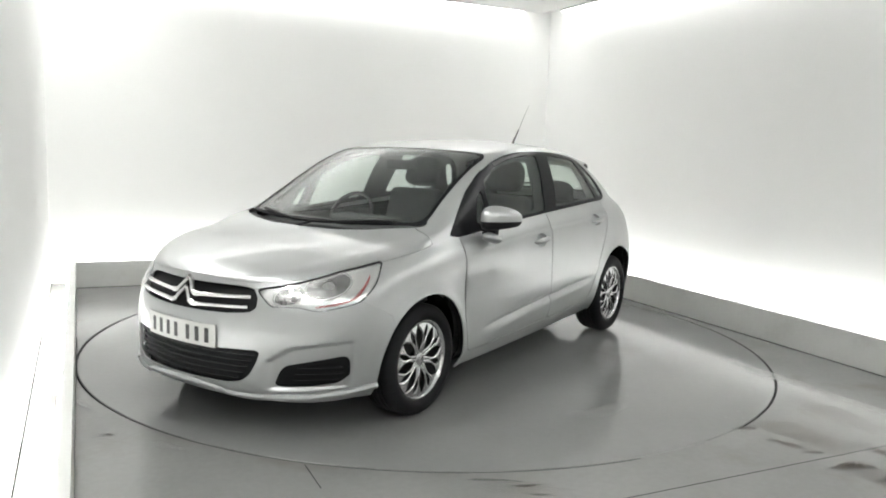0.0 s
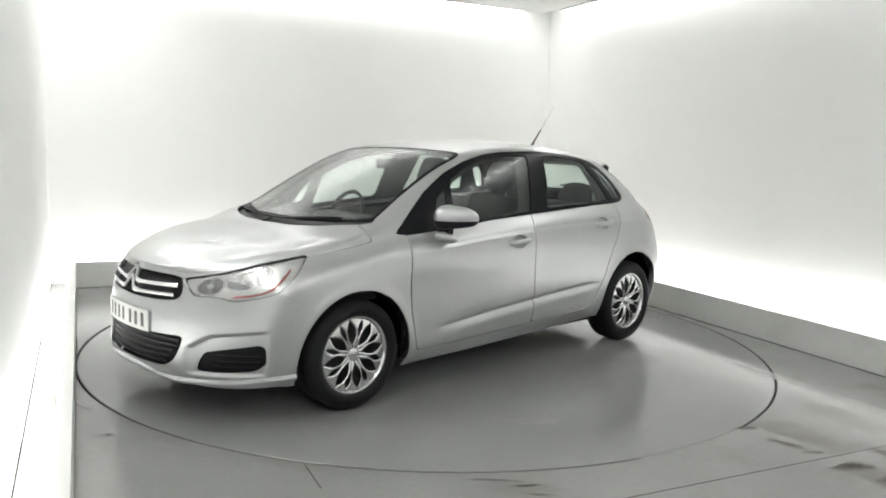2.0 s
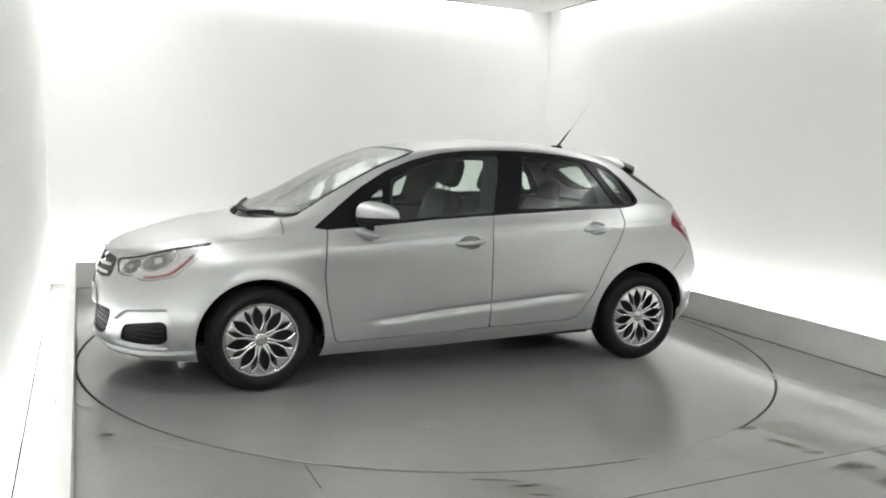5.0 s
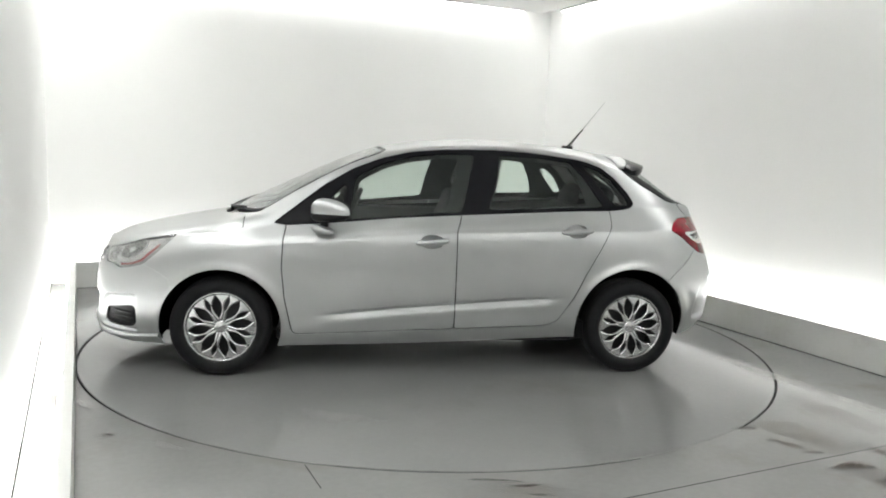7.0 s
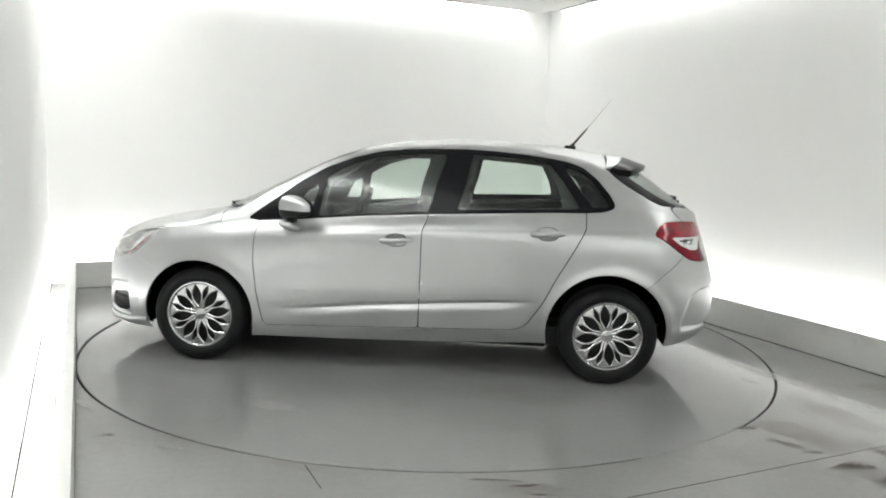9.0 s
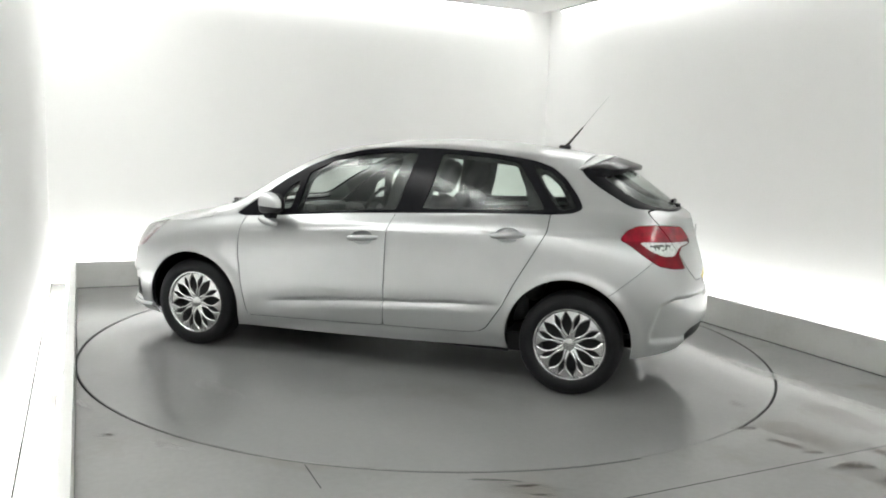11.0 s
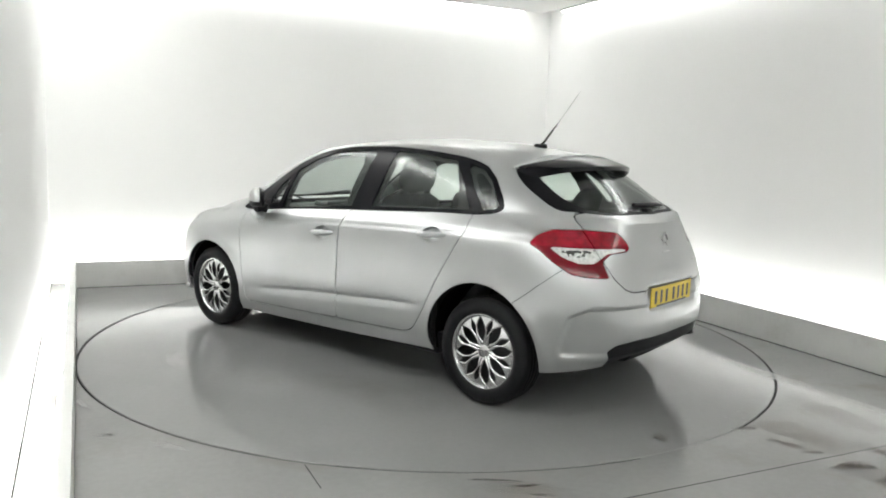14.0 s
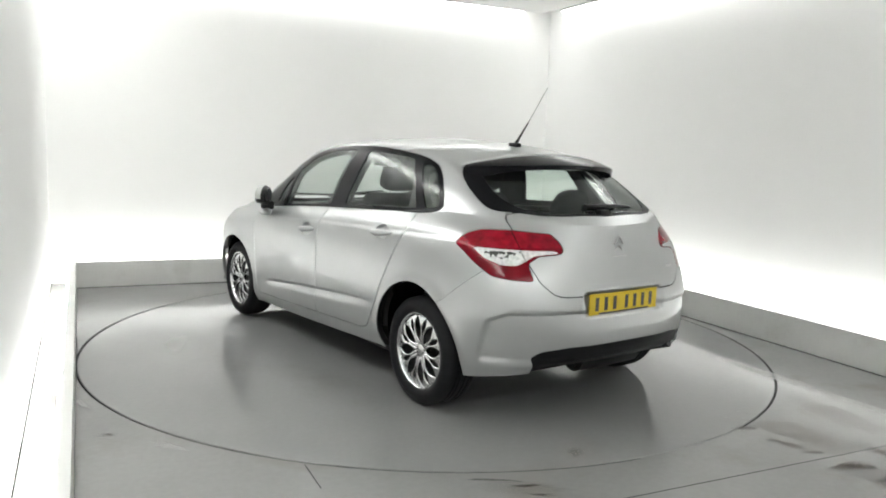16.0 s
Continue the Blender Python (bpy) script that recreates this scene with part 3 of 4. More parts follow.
# side windows
DLO = [(1.0, .943), (.92, .931), (.64, .952), (.22, .991), (-.134, 1.013), (-.56, 1.037), (-.918, 1.055), (-1.135, 1.061), (-1.255, 1.072), (-1.308, 1.09),
       (-1.322, 1.112), (-1.29, 1.17), (-1.206, 1.268), (-1.12, 1.335), (-1.03, 1.366), (-.93, 1.386), (-.744, 1.408), (-.56, 1.422), (-.377, 1.428), (-.195, 1.425),
       (-.014, 1.417), (.166, 1.396), (.344, 1.352), (.521, 1.282), (.695, 1.177), (.862, 1.05)]
daylight, rest = cut_out(rest, side(DLO), .001)
PANES = {
    "quarter_light": [(.70, .992), (.588, .998), (.55, 1.19), (.63, 1.135)],
    "front_window": [(.545, .975), (-.165, 1.035), (-.205, 1.20), (-.255, 1.395), (-.06, 1.395), (.16, 1.368), (.33, 1.322), (.50, 1.235)],
    "rear_window": [(-.335, 1.050), (-1.105, 1.085), (-1.01, 1.23), (-.90, 1.365), (-.72, 1.386), (-.42, 1.402), (-.385, 1.21)],
    "rear_quarter_window": [(-1.185, 1.090), (-1.27, 1.10), (-1.285, 1.118), (-1.185, 1.255), (-1.10, 1.318), (-.985, 1.350), (-1.075, 1.225)],
}
frame_left = daylight
panes = {}
for key, outline in PANES.items():
    panes[key], frame_left = cut_out(frame_left, side(outline), .0005)
for key, m in panes.items():
    for s, piece in ((1, m), (-1, other_side(m))):
        panel(key, sunk(piece, .004), WINDOW, car, "dark tinted side window glass", .004).visible_shadow = False
panel("window_frame", frame_left, GLOSS, car, "gloss black window surround", .012)
panel("window_frame", other_side(frame_left), GLOSS, car, "gloss black window surround", .012)

# dark pillar trims inside the glass
TRIMS = ([(.70, .992), (.588, .998), (.55, 1.19), (.63, 1.135)],
         [(.52, .985), (-.075, 1.045), (-.105, 1.20), (-.15, 1.375), (-.03, 1.375), (.16, 1.35), (.32, 1.305), (.48, 1.22)],
         [(-.355, 1.07), (-1.00, 1.095), (-.965, 1.22), (-.895, 1.352), (-.70, 1.370), (-.44, 1.384), (-.40, 1.21)],
         [(-1.20, 1.105), (-1.255, 1.11), (-1.17, 1.245), (-1.10, 1.30), (-1.03, 1.325), (-1.10, 1.225)])
trim = daylight
for outline in TRIMS:
    trim = cut_out(trim, side(outline), .0)[1]
for piece in (trim, other_side(trim)):
    panel("pillar_trim", sunk(piece, .032), PILLAR, car, "dark grey inner pillar trim", .006)

# windscreen, cowl and rear window, seen from above
rail_y = lambda x: float(smooth_table(np.array([x]), RAIL)[0, 0])
edge = [(x, rail_y(x) - .012) for x in (1.05, .95, .85, .75, .65, .55, .45, .37)]
SCREEN_OUT = [(1.30, -.3), (1.30, 0), (1.29, .25), (1.235, .48), (1.17, .61), (1.11, .67)] + edge + [(.315, .585), (.30, .54), (.318, .3), (.322, 0), (.322, -.3)]
COWL_OUT = [(1.365, -.3), (1.365, 0), (1.35, .25), (1.288, .47), (1.215, .61), (1.14, .69), (1.05, .70), (1.05, .60), (1.2, .2), (1.2, -.3)]
screen, rest = cut_out(rest, above(SCREEN_OUT), .001)
cowl, rest = cut_out(rest, above(COWL_OUT), .001)
inner = [(x - .02 if x > 1 else (x + .02 if x < .4 else x), y if y <= 0 else y - .022) for x, y in SCREEN_OUT]
clear, border = cut_out(screen, above(inner), .0)
panel("windscreen", both(sunk(clear, .002)), SCREEN, car, "clear curved windscreen", .005).visible_shadow = False
panel("windscreen_border", both(border), FRIT, car, "black windscreen border", .006)
panel("cowl", both(sunk(cowl, .03)), BLACK, car, "black plastic cowl under the wipers", .006)
BACKLIGHT = [(-1.862, -.3), (-1.862, 0), (-1.838, .344), (-1.77, .47), (-1.67, .585), (-1.61, .625), (-1.54, .637), (-1.39, .622), (-1.27, .577), (-1.28, .3), (-1.30, 0), (-1.30, -.3)]
screen, rest = cut_out(rest, above(BACKLIGHT), .001)
inner = [(-1.845, -.3), (-1.845, 0), (-1.82, .32), (-1.75, .44), (-1.65, .52), (-1.58, .545), (-1.50, .545), (-1.42, .53), (-1.36, .50), (-1.36, 0), (-1.36, -.3)]
clear, border = cut_out(screen, above(inner), .0)
panel("rear_screen", both(sunk(clear, .002)), WINDOW, car, "tinted rear window glass", .005).visible_shadow = False
panel("rear_screen_border", both(border), FRIT, car, "black rear window border", .006)

# lamps at the corners
HEADLIGHT = [(2.054, .400, .729), (2.052, .496, .652), (1.977, .606, .656), (1.929, .671, .637), (1.84, .745, .655), (1.759, .806, .68), (1.66, .81, .76),
             (1.563, .771, .862), (1.65, .74, .846), (1.77, .667, .818), (1.932, .56, .765)]
SIGNAL = [(1.94, .665, .652), (1.84, .745, .668), (1.775, .795, .695), (1.70, .80, .765), (1.655, .79, .815), (1.660, .788, .817), (1.714, .797, .768), (1.784, .788, .703), (1.844, .740, .678), (1.936, .661, .662)]
TAIL = [(-1.552, .812, .948), (-1.585, .76, .998), (-1.64, .705, 1.022), (-1.75, .58, 1.022), (-1.874, .435, 1.009), (-1.925, .40, .96), (-1.94, .388, .918), (-1.93, .42, .906),
        (-1.895, .53, .898), (-1.888, .596, .862), (-1.92, .577, .775), (-1.85, .68, .782), (-1.788, .751, .797), (-1.70, .795, .855), (-1.62, .81, .912)]
TAIL_CLEAR = [(-1.656, .781, .936), (-1.75, .66, .93), (-1.86, .53, .925), (-1.925, .412, .924), (-1.925, .42, .912), (-1.88, .55, .90), (-1.859, .646, .851), (-1.803, .711, .853), (-1.73, .76, .885)]
lamp_front, rest = cut_out(rest, wrapped(HEADLIGHT, nose_turn, 1), .0022)
lamp_rear, rest = cut_out(rest, wrapped(TAIL, tail_turn, -1), .0018)
signal, lamp_bed = cut_out(lamp_front, wrapped(SIGNAL, nose_turn, 1), .0)
lens_white, lens_red = cut_out(lamp_rear, wrapped(TAIL_CLEAR, tail_turn, -1), .0)
GATE_EDGE = [(-.2, .6), (.545, .6), (.575, .80), (.60, .90), (.605, 1.1), (-.2, 1.1)]
for flip in (False, True):
    pick = other_side if flip else (lambda m: m)
    lamp = panel("headlight", pick(sunk(lamp_front, .0)), LENS, car, "clear wraparound headlight", .003)
    lamp.visible_shadow = False
    panel("housing", pick(sunk(clip(whole, wrapped(HEADLIGHT, nose_turn, 1)(whole[0]) - .002), .014)), LAMPBED, lamp, "bright silver lamp housing", .003)
    panel("signal_strip", pick(sunk(signal, .006)), AMBER, lamp, "red-brown signal strip", .004)
    # two oval reflectors side by side, each a rim, a dished bowl and a bulb cap
    d = lamp_front[0]
    for (x, y, z), wide, high in (((1.99, .547, .707), .076, .046), ((1.848, .672, .755), .118, .060)):
        along = ((d[:, 1] - y) * .72 - (d[:, 0] - x) * .69)
        oval = 1 - np.sqrt((along / wide) ** 2 + ((d[:, 2] - z - along * .22) / high) ** 2)
        oval = np.minimum(oval, wrapped(HEADLIGHT, nose_turn, 1)(d) * 8)
        ring = clip(lamp_front, oval)
        dish = clip(lamp_front, oval - .10)
        reflector = panel("reflector", pick(sunk(dish, .0132)), REFLECTOR, lamp, "faceted chrome reflector", .002)
        along = ((ring[0][:, 1] - y) * .72 - (ring[0][:, 0] - x) * .69)
        oval = 1 - np.sqrt((along / wide) ** 2 + ((ring[0][:, 2] - z - along * .22) / high) ** 2)
        panel("rim", pick(sunk(clip(ring, .11 - oval), .010)), CHROME, reflector, "chrome reflector rim", .005)
        eye = clip(lamp_front, 1 - np.sqrt((((d[:, 1] - y) * .72 - (d[:, 0] - x) * .69) / (wide * .26)) ** 2 + ((d[:, 2] - z) / (high * .30)) ** 2))
        panel("bulb_cap", pick(sunk(eye, .008)), CHROME, reflector, "small chrome bulb cap", .007)
    lamp = None
    # lens split at one height so its lit top can be coloured lighter
    lens_top, lens_low = cut_out(lens_red, lambda m: m[:, 2] - .938, .0)
    for piece, mat in ((lens_low, RED), (lens_top, RED_LIT), (lens_white, WHITELENS)):
        for m in cut_out(piece, rear(GATE_EDGE), .0025):
            if lamp is None:
                lamp = panel("tail_light", pick(m), mat, car, "red and clear wraparound tail light", .02)
            else:
                panel("reversing_lens" if mat is WHITELENS else "red_lens", pick(m), mat, lamp, "" if mat is not WHITELENS else "clear white reversing lens", .02)
    d = lens_white[0]
    along = (d[:, 1] - .700) * .62 + (d[:, 0] + 1.790) * .78
    cells = [np.minimum(w - np.abs(along - c), h - np.abs(d[:, 2] - z)) for c, w, z, h in ((-.080, .015, .915, .006), (-.046, .016, .911, .008), (-.008, .018, .914, .006), (.034, .020, .910, .009), (.074, .014, .913, .006), (-.052, .018, .893, .004), (-.010, .020, .889, .005), (.034, .017, .892, .004))]
    mark = clip(lens_white, np.max(cells, 0))
    panel("reversing_reflector", pick(sunk(mark, -.0015)), DARKLENS, lamp, "dark facets in the clear lens", .002)
    panel("lamp_bed", pick(sunk(lamp_rear, .022)), BLACK, lamp, "black lamp bed", .004)

# grilles, fog lamps and diffuser
GRILLE = [(-.2, .735), (.30, .738), (.385, .732), (.425, .690), (.432, .645), (.41, .625), (.30, .613), (.15, .608), (-.2, .606)]
LOW_GRILLE = [(-.2, .438), (.25, .440), (.468, .446), (.458, .40), (.425, .325), (.385, .292), (.33, .280), (-.2, .284)]
FOG = [(2.059, .526, .271), (2.055, .545, .33), (2.04, .572, .374), (1.982, .653, .392), (1.84, .78, .422), (1.815, .79, .40), (1.81, .787, .322), (1.852, .753, .283), (1.95, .66, .272)]
DIFFUSER = [(-.2, .440), (.40, .436), (.550, .420), (.597, .390), (.578, .330), (.55, .25), (-.2, .22)]
GATE = [(-.2, .690), (.44, .695), (.49, .712), (.55, .770), (.585, .86), (.585, .94), (.60, 1.07), (.585, 1.10), (.40, 1.13), (.40, 1.34), (-.2, 1.34)]
upper_grille, rest = cut_out(rest, front(GRILLE), .001)
lower_grille, rest = cut_out(rest, front(LOW_GRILLE), .001)
fog, rest = cut_out(rest, wrapped(FOG, nose_turn, 1), .001)
diffuser, rest = cut_out(rest, rear(DIFFUSER, -1.6), .001)
panel("grille", both(sunk(upper_grille, .03)), BLACK, car, "black radiator grille", .004)
low = panel("lower_grille", both(sunk(lower_grille, .035)), BLACK, car, "black lower air intake", .004)
for side_sign, m in ((1, fog), (-1, other_side(fog))):
    recess = panel("fog_recess", sunk(m, .018), BLACK, car, "black fog lamp recess", .004)
    for k in range(3):
        z = .305 + .030 * k
        bar = [(nose_x(y, z) - .014, side_sign * y, z) for y in np.linspace(.585 + .01 * k, .755, 12)]
        part("recess_bar", tube_bm(bar, .005, 6), BLACK, recess, smooth=True)
panel("rear_diffuser", both(sunk(diffuser, .012)), BLACK, car, "black lower bumper insert", .006)

# closed panels
hood, rest = cut_out(rest, lambda m: np.minimum((m[:, 6] - 1.04) * .22, m[:, 0] - 1.175 + .6 * np.maximum(0, .70 - m[:, 1])), .0030)
gate, rest = cut_out(rest, rear(GATE, -1.27))
DOOR_F = [(.905, .99), (.935, .85), (.943, .672), (.925, .494), (.88, .29), (.86, .265), (-.125, .302), (-.128, .60), (-.13, .916), (-.16, 1.0), (-.165, 1.04)]
DOOR_R = [(-.13, 1.04), (-.16, 1.0), (-.13, .916), (-.128, .60), (-.125, .302), (-.70, .322), (-.76, .335), (-.80, .36), (-.895, .505), (-.968, .655), (-1.073, .84), (-1.138, .965), (-1.14, 1.09)]
door_f, rest = cut_out(rest, side(DOOR_F))
door_r, rest = cut_out(rest, side(DOOR_R))
BUMP_F = [(1.60, .60), (1.70, .655), (1.78, .69), (1.9, .72), (2.4, .73), (2.4, .1), (1.62, .1), (1.55, .3)]
bump_f, rest = cut_out(rest, lambda m: np.minimum(poly(BUMP_F, m[:, 0], m[:, 2]), (1.0 - m[:, 6]) * .5), .0003)
BUMP_R = [(-1.50, .61), (-1.56, .655), (-1.68, .76), (-1.755, .83), (-2.3, .83), (-2.3, .1), (-1.62, .1), (-1.55, .3)]
bump_r, rest = cut_out(rest, lambda m: np.minimum(poly(BUMP_R, m[:, 0], m[:, 2]), (1.0 - m[:, 6]) * .5), .0018)
panel("hood", both(hood), PAINT, car)
panel("tailgate", both(gate), PAINT, car)
panel("front_bumper", both(bump_f), PAINT, car)
panel("rear_bumper", both(bump_r), PAINT, car)
panel("body_shell", both(rest), PAINT, car)


def hollow(door, x, z):
    """Takes a round hole for the finger bowl out of a door."""
    return clip(door, np.hypot((door[0][:, 0] - x) / .074, (door[0][:, 2] - z) / .044) - 1)


def finger_bowl(parent, s, x, z):
    """A round dish behind a door handle."""
    bm, rings = bmesh.new(), []
    for q, depth in ((1.03, 0), (.99, .003), (.93, .016), (.80, .027), (.5, .033), (.02, .035)):
        ring = []
        for k in range(36):
            w = 2 * math.pi * k / 36
            px, pz = x + q * .074 * math.cos(w), z + q * .044 * math.sin(w)
            ring.append(bm.verts.new((px, s * (side_y(px, pz) - depth - .0005), pz)))
        rings.append(ring)
    for a, b in zip(rings, rings[1:]):
        for k in range(36):
            bm.faces.new((a[k], a[(k + 1) % 36], b[(k + 1) % 36], b[k]))
    part("finger_bowl", bm, PAINT, parent, "pressed finger bowl", True)


def handle(parent, s, x, z, tilt, y):
    bm = bmesh.new()
    path = [(x + u * .112, y - .010 + .036 * (1 - u ** 4), z + tilt * u * .11) for u in np.linspace(-1, 1, 13)]
    tube_bm([(p[0], s * p[1], p[2]) for p in path], [.006 + .012 * (1 - u ** 4) for u in np.linspace(-1, 1, 13)], 10, bm, flat=.75)
    part("door_handle", bm, PAINT, parent, "silver pull handle", True)


for name, mesh, hx, hz, hy, tilt in (("front_door", door_f, .028, .852, .878, -.08), ("rear_door", door_r, -.905, .930, .862, -.06)):
    skinless = hollow(mesh, hx, hz)
    for s, pick in ((1, lambda m: m), (-1, other_side)):
        door = panel(name, pick(skinless), PAINT, car)
        finger_bowl(door, s, hx, hz)
        handle(door, s, hx, hz, tilt, hy)

# black liner painted as shade behind the gaps; wheel wells and floor pan
lining = clip(whole, .985 - whole[0][:, 6])
lining = clip(lining, -arches(lining[0]) - .03)
lining = sunk(lining, .048)
panel("inner_liner", both(lining), BLACK, car, "black liner added to keep the panel gaps dark", .004)
roof_in = clip(rest, rest[0][:, 6] - 1.0)
roof_in = clip(roof_in, .9 - roof_in[0][:, 0])
panel("headlining", both(sunk(roof_in, .014)), LINING, car, "grey roof and pillar lining", .004)
for x, z, r in ARCHES:
    for s in (1, -1):
        bm = bmesh.new()
        ring = []
        for k in range(29):
            w = math.pi * (k / 28 * 1.14 - .07)
            ring.append([bm.verts.new((x + (r + g) * math.cos(w), s * yy, z + (r + g) * math.sin(w))) for yy, g in ((.50, .014), (.70, .014), (.792 + .046 * max(0, math.sin(w)) ** .5, .005))])
        for a, b in zip(ring, ring[1:]):
            bm.faces.new((a[0], b[0], b[1], a[1]))
            bm.faces.new((a[1], b[1], b[2], a[2]))
        bm.faces.new([q[0] for q in ring])
        part("wheel_well", bm, WELL, car, "black wheel arch liner", True)
pan = box_bm(-1.0, 2.02, -.50, .50, .20, .235, .01)
box_bm(-1.90, -.98, -.52, .52, .30, .33, .01, bm=pan)
box_bm(-.925, .935, -.79, .79, .205, .24, .01, bm=pan)
# small unseen closing pieces, added to stop light leaking under the car
box_bm(-1.04, -.90, -.78, .78, .215, .335, .01, bm=pan)
box_bm(.88, .975, -.78, .78, .215, .29, .008, bm=pan)
box_bm(1.95, 2.13, -.24, .24, .222, .24, .006, bm=pan)
box_bm(1.70, 2.02, -.40, .40, .205, .225, .006, bm=pan)
box_bm(-1.86, -1.68, -.50, .50, .325, .345, .006, bm=pan)
part("floor_pan", pan, BLACK, car, "black underbody with added light-blocking pieces")

# unseen beam, added to darken a bright spot under the car
part("light_block_beam", tube_bm([(-1.25, y, .27) for y in (-.66, -.3, .3, .66)], .05, 10), BLACK, car, "black beam added to block light under the car", True)
muffler = lathe_bm([(.001, -.26), (.055, -.26), (.075, -.24), (.08, 0), (.075, .24), (.055, .26), (.001, .26)], 24, pose(-1.78, -.12, .285))
tube_bm([(-1.78, -.36, .285), (-1.88, -.47, .31), (-1.965, -.49, .34)], .026, 10, muffler)
part("muffler", muffler, DARKMETAL, car, "dark exhaust silencer", True)


# ---- wheels ----
def cover_sector():
    """An eighth of a wheel cover: a forked spoke with a narrow opening in its fork and half a leaf-shaped opening on each side."""
    radii, turns = np.linspace(.036, .208, 36), np.radians(np.linspace(-22.5, 22.5, 41))

    def opening(r, a):
        edge = np.radians(22.5) - np.abs(a)
        u = np.clip((r - .050) / .145, 0, 1)
        leaf = .0295 * np.sin(np.pi * u ** 1.1) - edge * r - .001
        v = np.clip((r - .085) / .106, 0, 1)
        fork = .0150 * np.sin(np.pi * v ** 1.35) - np.abs(a + .045 * v) * r - .001
        return np.maximum(leaf, fork)

    def height(r, a):
        rim = np.clip(1 + opening(r, a) / .009, 0, 1)
        return .838 + .011 * np.sin(np.pi * np.clip((r - .036) / .172, 0, 1)) - .006 * rim ** 2

    r, a = [g.ravel() for g in np.meshgrid(radii, turns, indexing="ij")]
    e = .0008
    dr, da = (height(r + e, a) - height(r - e, a)) / (2 * e), (height(r, a + e / r) - height(r, a - e / r)) / (2 * e)
    out, across = np.stack([np.sin(a), 0 * a, np.cos(a)], 1), np.stack([np.cos(a), 0 * a, -np.sin(a)], 1)
    nor = np.array((0, 1, 0)) - dr[:, None] * out - da[:, None] * across
    nor /= np.linalg.norm(nor, axis=1, keepdims=True)
    data = np.concatenate([r[:, None] * out + height(r, a)[:, None] * np.array((0, 1, 0)), nor, 0 * r[:, None]], 1)
    n = len(turns)
    grid = np.array([(i * n + j, (i + 1) * n + j, (i + 1) * n + j + 1, i * n + j + 1) for i in range(len(radii) - 1) for j in range(n - 1)])
    tri = np.concatenate([grid[:, [0, 1, 2]], grid[:, [0, 2, 3]]])
    return clip((data, tri), -opening(r, a))


SECTOR = cover_sector()


def wheel(x, z, s):
    hub = Matrix.Translation((x, 0, z)) @ (pose(0, 0, 0) if s > 0 else pose(0, 0, 0, 0, 0, 180))
    R = z - .002
    prof = [(.208, .70), (.225, .672), (.262, .660), (R - .014, .668), (R - .002, .69)]
    for g in (.715, .742, .778, .805):
        prof += [(R, g - .006), (R - .007, g - .004), (R - .007, g + .004), (R, g + .006)]
    prof += [(R - .003, .838), (R - .016, .856), (R - .045, .868), (.245, .870), (.226, .862), (.216, .850), (.208, .82)]
    wh = part("wheel", lathe_bm(prof, 72, hub, closed=True), RUBBER, car, "black tyre on a silver multi-spoke wheel cover", True)
    part("rim", lathe_bm([(.02, .775), (.06, .775), (.12, .76), (.18, .76), (.205, .80), (.21, .83), (.205, .72), (.02, .72)], 48, hub), DARKMETAL, wh, "dark steel wheel", True)
    ring = lathe_bm([(.196, .830), (.200, .846), (.207, .853), (.214, .853), (.219, .846), (.219, .825)], 72, hub)
    part("cover_ring", ring, COVER, wh, "silver wheel cover rim", True)
    part("cover_hub", lathe_bm([(.001, .842), (.012, .8415), (.020, .839), (.028, .8385), (.036, .834), (.044, .80)], 32, hub), COVER, wh, "silver hub cap", True)
    for k in range(8):
        turn = np.array(hub @ pose(0, 0, 0, 0, 45 * k + 31.5))
        data = SECTOR[0].copy()
        data[:, :3] = data[:, :3] @ turn[:3, :3].T + turn[:3, 3]
        data[:, 3:6] = data[:, 3:6] @ turn[:3, :3].T
        panel("cover_spoke", (data, SECTOR[1]), COVER, wh, "silver forked spoke between leaf-shaped openings", .014)
    return wh


for x, z in HUBS:
    for s in (1, -1):
        wheel(x, z, s)


# ---- mirrors, badges, plates, wipers, aerial, spoiler ----
def folded(s, u, v, z):
    """A place in the folded mirror: u along it to its rear tip, v across it, z up."""
    return Vector((.65 - .81 * u + .58 * v, s * (.925 + .58 * u + .81 * v), 1.031 + z))


